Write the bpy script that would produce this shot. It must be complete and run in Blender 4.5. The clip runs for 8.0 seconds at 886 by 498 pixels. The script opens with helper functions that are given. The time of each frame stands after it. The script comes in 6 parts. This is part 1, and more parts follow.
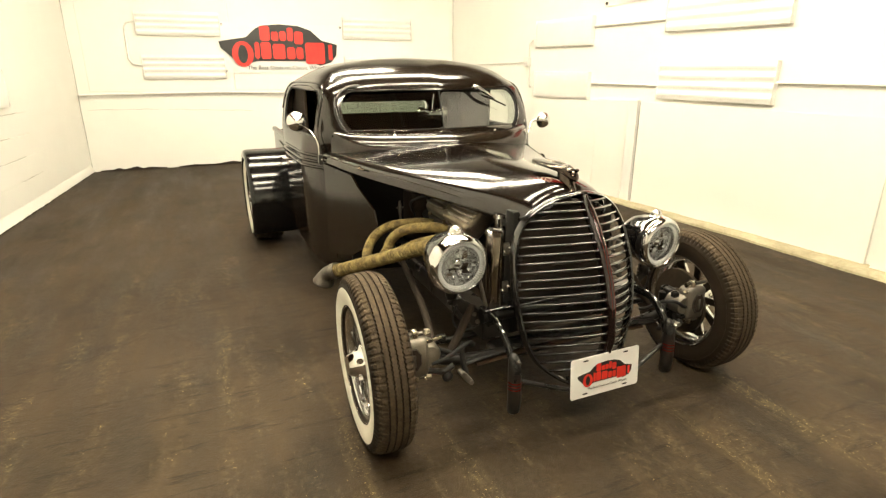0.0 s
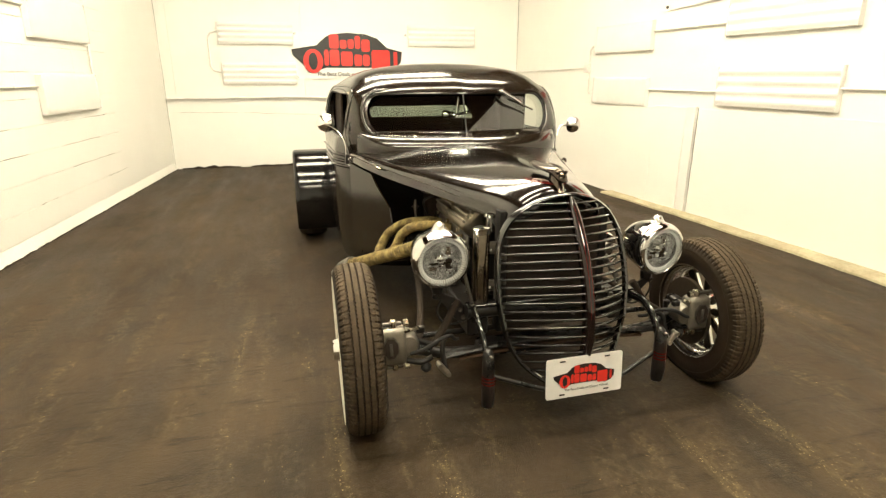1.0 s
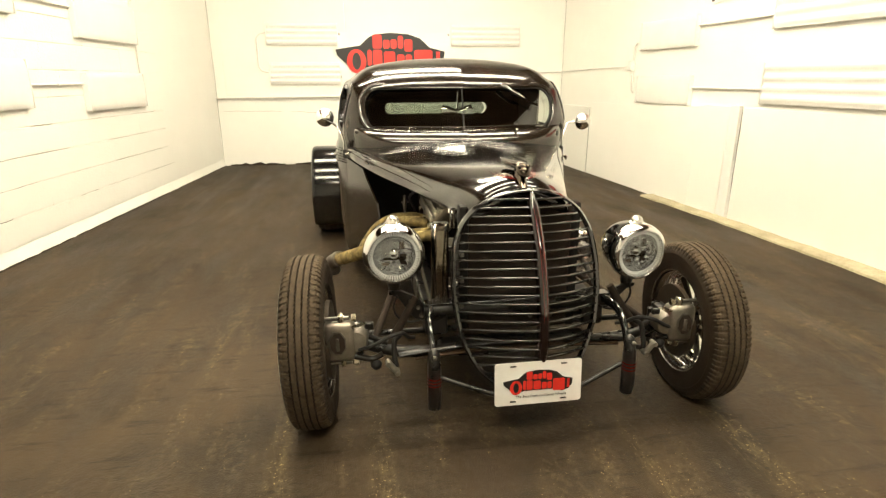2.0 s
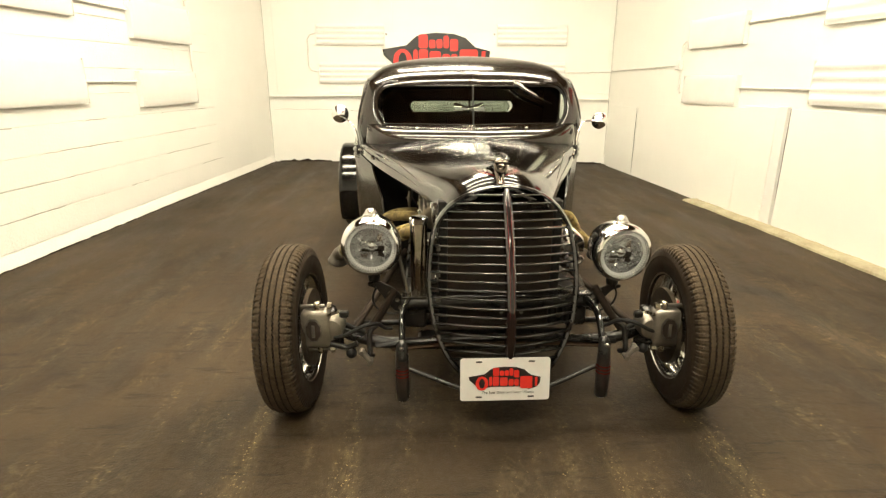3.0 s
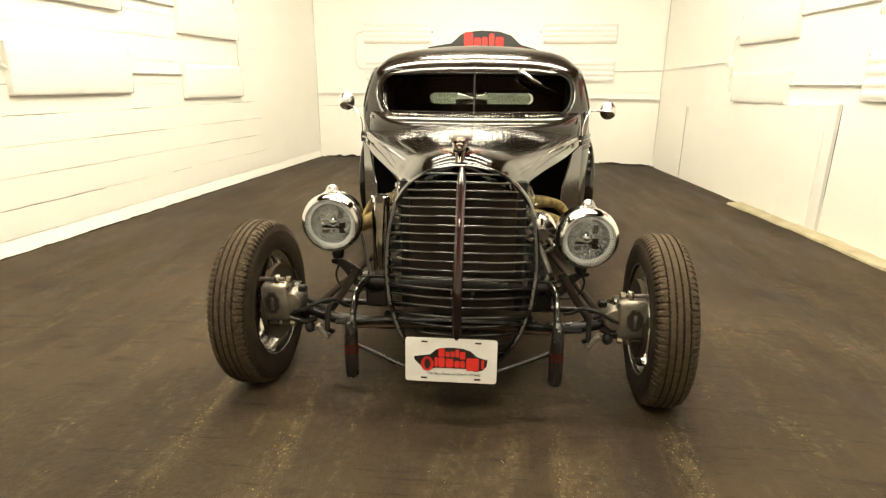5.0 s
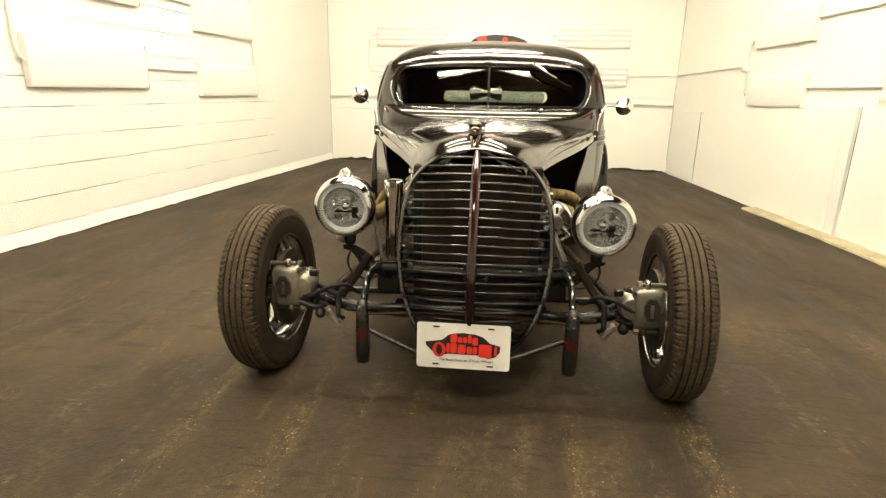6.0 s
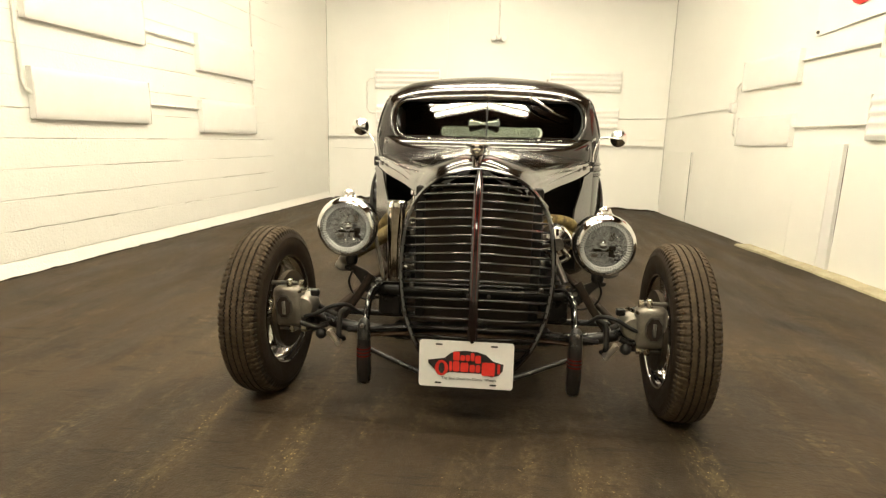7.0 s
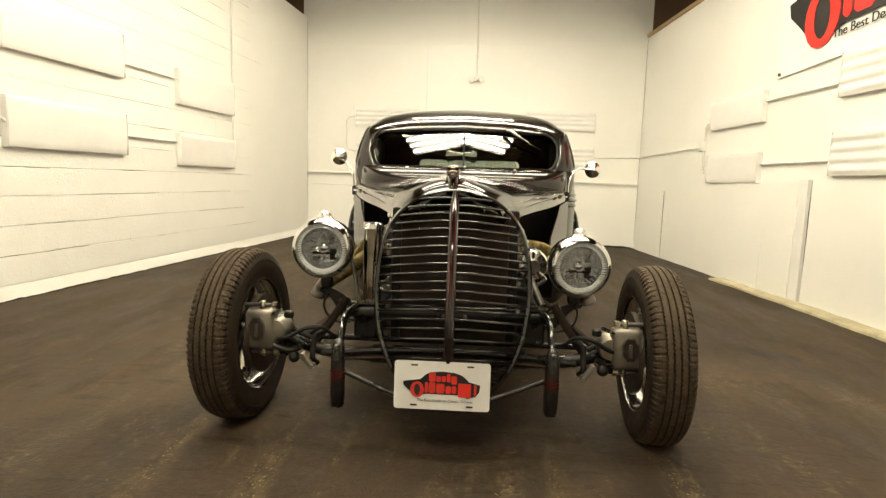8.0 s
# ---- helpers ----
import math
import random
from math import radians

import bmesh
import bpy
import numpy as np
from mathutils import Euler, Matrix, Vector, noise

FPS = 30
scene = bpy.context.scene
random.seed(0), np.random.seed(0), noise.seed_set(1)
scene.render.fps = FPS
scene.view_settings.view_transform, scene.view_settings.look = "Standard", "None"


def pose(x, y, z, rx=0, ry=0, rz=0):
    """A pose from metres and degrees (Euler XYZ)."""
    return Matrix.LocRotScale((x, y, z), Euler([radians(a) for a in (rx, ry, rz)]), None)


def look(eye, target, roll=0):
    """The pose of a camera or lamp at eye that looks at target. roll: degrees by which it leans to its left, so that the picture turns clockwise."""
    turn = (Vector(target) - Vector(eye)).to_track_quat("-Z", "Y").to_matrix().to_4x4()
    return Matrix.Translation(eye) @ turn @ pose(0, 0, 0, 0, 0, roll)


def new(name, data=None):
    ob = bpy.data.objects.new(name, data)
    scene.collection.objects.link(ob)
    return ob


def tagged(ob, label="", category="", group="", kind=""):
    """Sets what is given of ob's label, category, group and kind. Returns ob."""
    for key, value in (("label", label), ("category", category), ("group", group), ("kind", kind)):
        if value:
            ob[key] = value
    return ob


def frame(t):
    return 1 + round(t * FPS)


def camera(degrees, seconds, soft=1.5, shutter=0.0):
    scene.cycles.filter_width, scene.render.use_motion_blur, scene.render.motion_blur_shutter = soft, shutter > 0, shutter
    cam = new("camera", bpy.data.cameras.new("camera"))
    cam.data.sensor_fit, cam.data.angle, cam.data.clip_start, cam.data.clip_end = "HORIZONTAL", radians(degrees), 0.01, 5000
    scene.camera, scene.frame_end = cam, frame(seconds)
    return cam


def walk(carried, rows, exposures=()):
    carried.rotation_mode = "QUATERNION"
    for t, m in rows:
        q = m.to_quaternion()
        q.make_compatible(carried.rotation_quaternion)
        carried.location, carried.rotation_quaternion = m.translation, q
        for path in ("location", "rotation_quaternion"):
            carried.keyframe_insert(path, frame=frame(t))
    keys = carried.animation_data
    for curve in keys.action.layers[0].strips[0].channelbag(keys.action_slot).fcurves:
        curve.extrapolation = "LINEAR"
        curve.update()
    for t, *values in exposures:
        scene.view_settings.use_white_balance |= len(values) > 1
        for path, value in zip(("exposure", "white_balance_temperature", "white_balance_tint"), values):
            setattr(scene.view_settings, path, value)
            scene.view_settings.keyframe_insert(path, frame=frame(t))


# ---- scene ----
cam = camera(77.4, 8.0, soft=1.3)
PATH = [
    (0, (-1.24, -1.398, 1.307), (-0.493, 0.35, 0.686), 0.0),
    (0.5, (-1.095, -1.508, 1.279), (-0.48, 0.296, 0.674), 0.0),
    (1, (-0.949, -1.584, 1.289), (-0.461, 0.261, 0.692), -0.0),
    (1.5, (-0.745, -1.593, 1.265), (-0.361, 0.278, 0.674), -0.1),
    (3, (-0.259, -1.655, 1.226), (-0.203, 0.257, 0.64), 0.0),
    (3.5, (-0.141, -1.682, 1.213), (-0.138, 0.231, 0.63), 0.2),
    (4, (-0.001, -1.676, 1.183), (-0.062, 0.237, 0.602), 0.2),
    (5.5, (0.122, -1.645, 1.104), (-0.073, 0.264, 0.538), 0.7),
    (6, (0.103, -1.647, 1.051), (-0.1, 0.267, 0.507), 1.0),
    (6.5, (0.093, -1.658, 1.003), (-0.111, 0.273, 0.523), 1.2),
    (7, (0.077, -1.68, 0.969), (-0.109, 0.273, 0.579), 1.3),
    (7.5, (0.079, -1.691, 0.938), (-0.079, 0.281, 0.642), 1.5),
    (8, (0.091, -1.686, 0.901), (-0.027, 0.295, 0.657), 1.7),
]
walk(cam, [(t, look(eye, target, roll)) for t, eye, target, roll in PATH], [(0, 0.78), (3, 0.74), (6, 0.73), (6.5, 0.66), (7, 0.56), (7.5, 0.46), (8, 0.39)])

# ---- world and light ----
world = bpy.data.worlds.new("world")
scene.world = world
world.use_nodes = True
world.node_tree.nodes["Background"].inputs["Color"].default_value = (1.0, 0.93, 0.8, 1)
world.node_tree.nodes["Background"].inputs["Strength"].default_value = 0.02
TUBE_GLOW = 36.8
LIGHT_TINT = (1.0, 0.90, 0.685, 1)


# ---- materials ----
def nodes_of(name):
    m = bpy.data.materials.new(name)
    m.use_nodes = True
    nt = m.node_tree
    return m, nt, nt.nodes["Principled BSDF"]


def coords(nt, scale=(1, 1, 1), kind="Object"):
    tc = nt.nodes.new("ShaderNodeTexCoord")
    mp = nt.nodes.new("ShaderNodeMapping")
    mp.inputs["Scale"].default_value = scale
    nt.links.new(tc.outputs[kind], mp.inputs["Vector"])
    return mp.outputs["Vector"]


def place(nt, scale=(1, 1, 1)):
    """Coordinates fixed to the room."""
    g = nt.nodes.new("ShaderNodeNewGeometry")
    mp = nt.nodes.new("ShaderNodeMapping")
    mp.inputs["Scale"].default_value = scale
    nt.links.new(g.outputs["Position"], mp.inputs["Vector"])
    return mp.outputs["Vector"]


def noise_tex(nt, vec, scale, detail=4.0, rough=0.55):
    n = nt.nodes.new("ShaderNodeTexNoise")
    n.inputs["Scale"].default_value = scale
    n.inputs["Detail"].default_value = detail
    n.inputs["Roughness"].default_value = rough
    nt.links.new(vec, n.inputs["Vector"])
    return n.outputs["Fac"]


def ramp(nt, fac, stops):
    r = nt.nodes.new("ShaderNodeValToRGB")
    els = r.color_ramp.elements
    while len(els) < len(stops):
        els.new(0.5)
    for e, (p, c) in zip(els, stops):
        e.position = p
        e.color = (*c, 1) if len(c) == 3 else c
    nt.links.new(fac, r.inputs["Fac"])
    return r.outputs["Color"]


def mix(nt, fac, a, b, mode="MIX"):
    m = nt.nodes.new("ShaderNodeMix")
    m.data_type, m.blend_type = "RGBA", mode
    for sock, v in ((m.inputs["Factor"], fac), (m.inputs["A"], a), (m.inputs["B"], b)):
        if isinstance(v, (int, float)):
            sock.default_value = v
        elif isinstance(v, tuple):
            sock.default_value = (*v, 1) if len(v) == 3 else v
        else:
            nt.links.new(v, sock)
    return m.outputs["Result"]


def bump(nt, bsdf, height, strength=0.3, dist=0.01):
    b = nt.nodes.new("ShaderNodeBump")
    b.inputs["Strength"].default_value = strength
    b.inputs["Distance"].default_value = dist
    nt.links.new(height, b.inputs["Height"])
    nt.links.new(b.outputs["Normal"], bsdf.inputs["Normal"])


def grey(v):
    return (v, v, v)


def surface(name, dark, light, scale=6.0, rough=(0.4, 0.6), metal=0.0, bump_by=0.1, bump_scale=60.0, coat=0.0, stretch=(1, 1, 1), detail=5.0, dist=0.004):
    """A material with colour and gloss that vary at two scales, and a fine relief."""
    m, nt, b = nodes_of(name)
    v = coords(nt, stretch)
    big = noise_tex(nt, v, scale, detail)
    small = noise_tex(nt, v, bump_scale, 3.0)
    both = mix(nt, 0.35, big, small)
    col = ramp(nt, both, [(0.3, dark), (0.7, light)])
    nt.links.new(col, b.inputs["Base Color"])
    rg = ramp(nt, big, [(0.3, grey(rough[0])), (0.75, grey(rough[1]))])
    nt.links.new(rg, b.inputs["Roughness"])
    b.inputs["Metallic"].default_value = metal
    b.inputs["Coat Weight"].default_value = coat
    b.inputs["Coat Roughness"].default_value = 0.12
    if bump_by:
        bump(nt, b, small, bump_by, dist)
    return m


satin_paint = surface("satin_paint", (0.0080, 0.0050, 0.0029), (0.0125, 0.0079, 0.0048), 1.2, (0.125, 0.155), bump_by=0.0, coat=0.0, detail=2.0)
hood_paint = surface("hood_paint", (0.0050, 0.0029, 0.0017), (0.0082, 0.0049, 0.0029), 1.2, (0.10, 0.13), bump_by=0.0, coat=0.8, detail=2.0)
fender_black = surface("fender_black", (0.004, 0.0036, 0.0036), (0.008, 0.0068, 0.006), 4.0, (0.10, 0.14), bump_by=0.02, bump_scale=120)
dark_metal = surface("dark_metal", (0.028, 0.020, 0.012), (0.075, 0.055, 0.034), 25.0, (0.45, 0.65), metal=0.5, bump_by=0.15, bump_scale=150, dist=0.002)
gloss_black = surface("gloss_black", (0.0045, 0.004, 0.004), (0.009, 0.008, 0.0075), 5.0, (0.08, 0.14), bump_by=0.0, coat=1.0)
bar_black = surface("bar_black", (0.005, 0.0045, 0.0045), (0.010, 0.009, 0.0085), 7.0, (0.10, 0.16), bump_by=0.02, bump_scale=120, coat=0.8)
frame_black = surface("frame_black", (0.006, 0.0055, 0.005), (0.014, 0.012, 0.01), 12.0, (0.22, 0.42), bump_by=0.05, bump_scale=90)
dull_black = surface("dull_black", (0.006, 0.005, 0.0045), (0.014, 0.012, 0.01), 8.0, (0.6, 0.8), bump_by=0.1, bump_scale=70)
inner_black = surface("inner_black", (0.020, 0.0145, 0.0105), (0.036, 0.026, 0.019), 8.0, (0.8, 0.95), bump_by=0.1, bump_scale=50)
maroon_gloss = surface("maroon_gloss", (0.0045, 0.0018, 0.0018), (0.009, 0.0025, 0.0023), 9.0, (0.08, 0.16), bump_by=0.01, bump_scale=100, coat=0.5)
chrome = surface("chrome", (0.72, 0.71, 0.69), (0.82, 0.81, 0.79), 20.0, (0.015, 0.045), metal=1.0, bump_by=0.004, bump_scale=60)
dark_chrome = surface("dark_chrome", (0.12, 0.10, 0.078), (0.21, 0.18, 0.145), 15.0, (0.06, 0.14), metal=1.0, bump_by=0.006, bump_scale=60)
ornament_dark = surface("ornament_dark", (0.050, 0.040, 0.031), (0.105, 0.086, 0.068), 15.0, (0.10, 0.2), metal=1.0, bump_by=0.006, bump_scale=60)
cast_metal = surface("cast_metal", (0.19, 0.172, 0.145), (0.35, 0.32, 0.275), 25.0, (0.38, 0.55), metal=0.85, bump_by=0.25, bump_scale=300, dist=0.002)
rough_steel = surface("rough_steel", (0.1, 0.09, 0.08), (0.25, 0.23, 0.2), 18.0, (0.3, 0.5), metal=0.9, bump_by=0.15, bump_scale=150, dist=0.002)
zinc_bolt = surface("zinc_bolt", (0.5, 0.45, 0.34), (0.66, 0.6, 0.48), 30.0, (0.2, 0.35), metal=1.0, bump_by=0.1, bump_scale=120, dist=0.002)
alloy = surface("alloy", (0.74, 0.725, 0.70), (0.86, 0.845, 0.82), 20.0, (0.14, 0.26), metal=1.0, bump_by=0.02, bump_scale=80)
lamp_silver = surface("lamp_silver", (0.92, 0.92, 0.92), (0.97, 0.97, 0.97), 40.0, (0.04, 0.09), metal=0.86, bump_by=0.03, bump_scale=120, dist=0.003)
clear_bead = surface("clear_bead", (0.8, 0.8, 0.78), (0.9, 0.9, 0.88), 40.0, (0.08, 0.16), bump_by=0.0, coat=0.8)
clear_marker = surface("clear_marker", (0.5, 0.47, 0.43), (0.62, 0.58, 0.54), 30.0, (0.1, 0.2), metal=0.75, bump_by=0.0, coat=0.6)
finned_cast = surface("finned_cast", (0.11, 0.094, 0.068), (0.24, 0.205, 0.155), 15.0, (0.25, 0.4), metal=0.8, bump_by=0.15, bump_scale=160, dist=0.002)
rubber = surface("rubber", (0.022, 0.0150, 0.0085), (0.078, 0.055, 0.032), 60.0, (0.75, 0.9), bump_by=0.6, bump_scale=260, dist=0.003)
clean_rubber = surface("clean_rubber", (0.012, 0.0080, 0.0048), (0.028, 0.019, 0.0115), 22.0, (0.55, 0.75), bump_by=0.25, bump_scale=170, dist=0.002)
hose_rubber = surface("hose_rubber", (0.008, 0.008, 0.008), (0.02, 0.019, 0.018), 25.0, (0.45, 0.6), bump_by=0.1, bump_scale=120)
whitewall_rubber = surface("whitewall_rubber", (0.66, 0.64, 0.55), (0.8, 0.78, 0.7), 10.0, (0.45, 0.6), bump_by=0.05, bump_scale=90)
plate_white = surface("plate_white", (0.74, 0.74, 0.72), (0.82, 0.82, 0.8), 12.0, (0.3, 0.42), bump_by=0.02, bump_scale=60)
print_black = surface("print_black", (0.008, 0.008, 0.008), (0.016, 0.015, 0.014), 12.0, (0.35, 0.5), bump_by=0.02, bump_scale=60)
print_red = surface("print_red", (0.55, 0.018, 0.012), (0.68, 0.03, 0.018), 10.0, (0.35, 0.5), bump_by=0.02, bump_scale=60)
stripe_red = surface("stripe_red", (0.115, 0.008, 0.007), (0.18, 0.012, 0.009), 20.0, (0.2, 0.3), bump_by=0.02, bump_scale=60)
stripe_cream = surface("stripe_cream", (0.6, 0.52, 0.42), (0.72, 0.64, 0.52), 20.0, (0.25, 0.35), bump_by=0.02, bump_scale=60)
banner_vinyl = surface("banner_vinyl", (0.78, 0.77, 0.74), (0.85, 0.84, 0.81), 3.0, (0.35, 0.5), bump_by=0.25, bump_scale=2.2, dist=0.03)
fixture_white = surface("fixture_white", (0.74, 0.725, 0.69), (0.8, 0.785, 0.75), 8.0, (0.3, 0.45), bump_by=0.03, bump_scale=60)


conduit_paint = surface("conduit_paint", (0.66, 0.645, 0.6), (0.76, 0.745, 0.7), 9.0, (0.3, 0.5), bump_by=0.06, bump_scale=60)
ceiling_wood = surface("ceiling_wood", (0.06, 0.032, 0.014), (0.14, 0.08, 0.04), 3.0, (0.6, 0.8), bump_by=0.2, bump_scale=30, stretch=(1, 6, 1))
cap_wood = surface("cap_wood", (0.32, 0.22, 0.1), (0.5, 0.36, 0.18), 7.0, (0.5, 0.7), bump_by=0.2, bump_scale=40, stretch=(8, 1, 8))
kerb_concrete = surface("kerb_concrete", (0.25, 0.21, 0.13), (0.50, 0.45, 0.31), 4.5, (0.7, 0.9), bump_by=0.4, bump_scale=45, dist=0.006)


def wall_paint(name, tint, relief):
    m, nt, b = nodes_of(name)
    v = place(nt)
    big = noise_tex(nt, v, 0.9, 5)
    mid = noise_tex(nt, v, 7.0, 6, 0.6)
    fine = noise_tex(nt, v, 55.0, 4)
    col = mix(nt, mid, tuple(c * 0.95 for c in tint), tint)
    col = mix(nt, ramp(nt, big, [(0.35, grey(0)), (0.62, grey(1))]), tuple(c * 0.94 for c in tint), col)
    spots = ramp(nt, noise_tex(nt, v, 17.0, 6, 0.7), [(0.72, grey(0)), (0.78, grey(0.35))])
    col = mix(nt, spots, col, (0.52, 0.46, 0.35))
    nt.links.new(col, b.inputs["Base Color"])
    b.inputs["Roughness"].default_value = 0.55
    h = mix(nt, 0.4, mid, fine)
    bump(nt, b, h, relief, 0.012)
    return m


block_paint = wall_paint("block_paint", (0.855, 0.845, 0.79), 0.55)
smooth_paint = wall_paint("smooth_paint", (0.855, 0.845, 0.79), 0.18)
joint_grey = surface("joint_grey", (0.10, 0.085, 0.06), (0.26, 0.23, 0.17), 30.0, (0.7, 0.9), bump_by=0.2, bump_scale=90)
panel_paint = wall_paint("panel_paint", (0.85, 0.84, 0.785), 0.12)
strip_paint = wall_paint("strip_paint", (0.79, 0.78, 0.75), 0.3)


def make_floor_material():
    m, nt, b = nodes_of("worn_floor")
    v = coords(nt)
    vs = coords(nt, (1.6, 0.35, 1))
    big = noise_tex(nt, v, 0.7, 6, 0.6)
    mid = noise_tex(nt, vs, 2.6, 6, 0.62)
    fine = noise_tex(nt, v, 38.0, 5, 0.65)
    grit = noise_tex(nt, v, 160.0, 3)
    base = ramp(nt, mix(nt, 0.5, big, mid), [(0.36, (0.0130, 0.0082, 0.0043)), (0.5, (0.0315, 0.0202, 0.0101)), (0.64, (0.057, 0.038, 0.0202))])
    base = mix(nt, ramp(nt, fine, [(0.42, grey(0.0)), (0.62, grey(0.6))]), base, (0.043, 0.030, 0.0178))
    patch = ramp(nt, noise_tex(nt, coords(nt, (1.3, 0.9, 1)), 1.7, 7, 0.68), [(0.5, grey(0)), (0.62, grey(0.6))])
    base = mix(nt, patch, base, (0.015, 0.0100, 0.0056))
    scuff_mask = ramp(nt, noise_tex(nt, coords(nt, (3.4, 0.8, 1)), 2.1, 8, 0.72), [(0.5, grey(0)), (0.64, grey(1))])
    scuff_break = ramp(nt, noise_tex(nt, v, 26.0, 6, 0.75), [(0.47, grey(0)), (0.58, grey(1))])
    scuff = mix(nt, 1.0, scuff_mask, scuff_break, "MULTIPLY")
    base = mix(nt, mix(nt, 1.0, scuff, grey(0.45), "MULTIPLY"), base, (0.12, 0.088, 0.047))
    drags = ramp(nt, noise_tex(nt, coords(nt, (1.0, 8.0, 1)), 3.0, 7, 0.72), [(0.55, grey(0)), (0.63, grey(0.6))])
    base = mix(nt, drags, base, (0.0105, 0.0070, 0.0041))
    flecks = ramp(nt, noise_tex(nt, v, 70.0, 4, 0.7), [(0.63, grey(0)), (0.67, grey(0.9))])
    flecks = mix(nt, 1.0, flecks, scuff_mask, "MULTIPLY")
    base = mix(nt, flecks, base, (0.36, 0.27, 0.12))
    # pale worn tracks where tyres roll, running along the room
    sep = nt.nodes.new("ShaderNodeSeparateXYZ")
    nt.links.new(v, sep.inputs["Vector"])

    def calc(op, a, c):
        m_ = nt.nodes.new("ShaderNodeMath")
        m_.operation = op
        for sock, q in zip(m_.inputs, (a, c)):
            if isinstance(q, (int, float)):
                sock.default_value = q
            else:
                nt.links.new(q, sock)
        return m_.outputs["Value"]

    wander = calc("MULTIPLY", calc("SUBTRACT", noise_tex(nt, coords(nt, (1, 0.25, 1)), 3.0, 4), 0.5), 0.22)
    side_x = calc("ADD", sep.outputs["X"], wander)
    tracks = None
    for cx, half, cy, reach in ((-1.28, 0.05, 1.05, 0.7), (-0.87, 0.07, 0.0, 0.75), (-0.55, 0.06, -0.15, 0.7), (0.36, 0.05, -0.35, 0.6), (0.73, 0.06, -0.1, 0.65), (1.89, 0.06, 0.75, 0.5)):
        one = calc("MAXIMUM", calc("SUBTRACT", 1.0, calc("DIVIDE", calc("ABSOLUTE", calc("SUBTRACT", side_x, cx), 0.0), half)), 0.0)
        far = calc("MAXIMUM", calc("SUBTRACT", 1.0, calc("DIVIDE", calc("ABSOLUTE", calc("SUBTRACT", sep.outputs["Y"], cy), 0.0), reach)), 0.0)
        one = calc("MULTIPLY", one, far)
        tracks = one if tracks is None else calc("MAXIMUM", tracks, one)
    worn = ramp(nt, noise_tex(nt, coords(nt, (1.6, 0.5, 1)), 22.0, 7, 0.75), [(0.45, grey(0)), (0.60, grey(1))])
    base = mix(nt, mix(nt, 1.0, calc("MULTIPLY", tracks, 0.5), worn, "MULTIPLY"), base, (0.135, 0.100, 0.050))
    specks = ramp(nt, noise_tex(nt, v, 85.0, 4, 0.7), [(0.60, grey(0)), (0.64, grey(0.9))])
    base = mix(nt, mix(nt, 1.0, tracks, specks, "MULTIPLY"), base, (0.34, 0.26, 0.12))
    # one dark oil stain
    rag = calc("MULTIPLY", calc("SUBTRACT", noise_tex(nt, v, 14.0, 5), 0.5), 1.3)
    ux = calc("DIVIDE", calc("SUBTRACT", sep.outputs["X"], 1.775), 0.15)
    uy = calc("DIVIDE", calc("SUBTRACT", sep.outputs["Y"], 1.50), 0.13)
    lean_ = calc("ADD", ux, calc("MULTIPLY", uy, 0.5))
    away = calc("ADD", calc("ADD", calc("MULTIPLY", lean_, lean_), calc("MULTIPLY", uy, uy)), rag)
    base = mix(nt, ramp(nt, away, [(0.35, grey(0.75)), (1.0, grey(0))]), base, (0.010, 0.0065, 0.0038))
    nt.links.new(base, b.inputs["Base Color"])
    nt.links.new(ramp(nt, mid, [(0.3, grey(0.5)), (0.7, grey(0.72))]), b.inputs["Roughness"])
    b.inputs["Specular IOR Level"].default_value = 0.16
    bump(nt, b, mix(nt, 0.5, fine, grit), 0.75, 0.007)
    return m


worn_floor = make_floor_material()


def make_wrap_material():
    m, nt, b = nodes_of("heat_wrap")
    v = coords(nt)
    fine = noise_tex(nt, v, 380.0, 3)
    big = noise_tex(nt, v, 26.0, 5)
    col = ramp(nt, mix(nt, 0.3, big, fine), [(0.34, (0.045, 0.030, 0.009)), (0.5, (0.145, 0.104, 0.032)), (0.68, (0.30, 0.225, 0.078))])
    nt.links.new(col, b.inputs["Base Color"])
    b.inputs["Roughness"].default_value = 0.85
    bump(nt, b, fine, 0.6, 0.003)
    return m


heat_wrap = make_wrap_material()


def make_glass(name, tint, gloss_rough=0.0, ior=1.5):
    m, nt, b = nodes_of(name)
    nt.nodes.remove(b)
    out = nt.nodes["Material Output"]
    tr = nt.nodes.new("ShaderNodeBsdfTransparent")
    tr.inputs["Color"].default_value = (*tint, 1)
    gl = nt.nodes.new("ShaderNodeBsdfGlossy")
    gl.inputs["Roughness"].default_value = gloss_rough
    gl.inputs["Color"].default_value = (1, 1, 1, 1)
    fr = nt.nodes.new("ShaderNodeFresnel")
    fr.inputs["IOR"].default_value = ior
    mx = nt.nodes.new("ShaderNodeMixShader")
    nt.links.new(fr.outputs["Fac"], mx.inputs["Fac"])
    nt.links.new(tr.outputs["BSDF"], mx.inputs[1])
    nt.links.new(gl.outputs["BSDF"], mx.inputs[2])
    nt.links.new(mx.outputs["Shader"], out.inputs["Surface"])
    return m


window_glass = make_glass("window_glass", (0.62, 0.66, 0.62), 0.01, 2.0)
lens_glass = make_glass("lens_glass", (0.93, 0.95, 0.96), 0.01)


def make_lit_tube():
    m, nt, b = nodes_of("lit_tube")
    b.inputs["Base Color"].default_value = (0.9, 0.9, 0.88, 1)
    b.inputs["Emission Color"].default_value = LIGHT_TINT
    b.inputs["Emission Strength"].default_value = TUBE_GLOW
    return m


lit_tube = make_lit_tube()


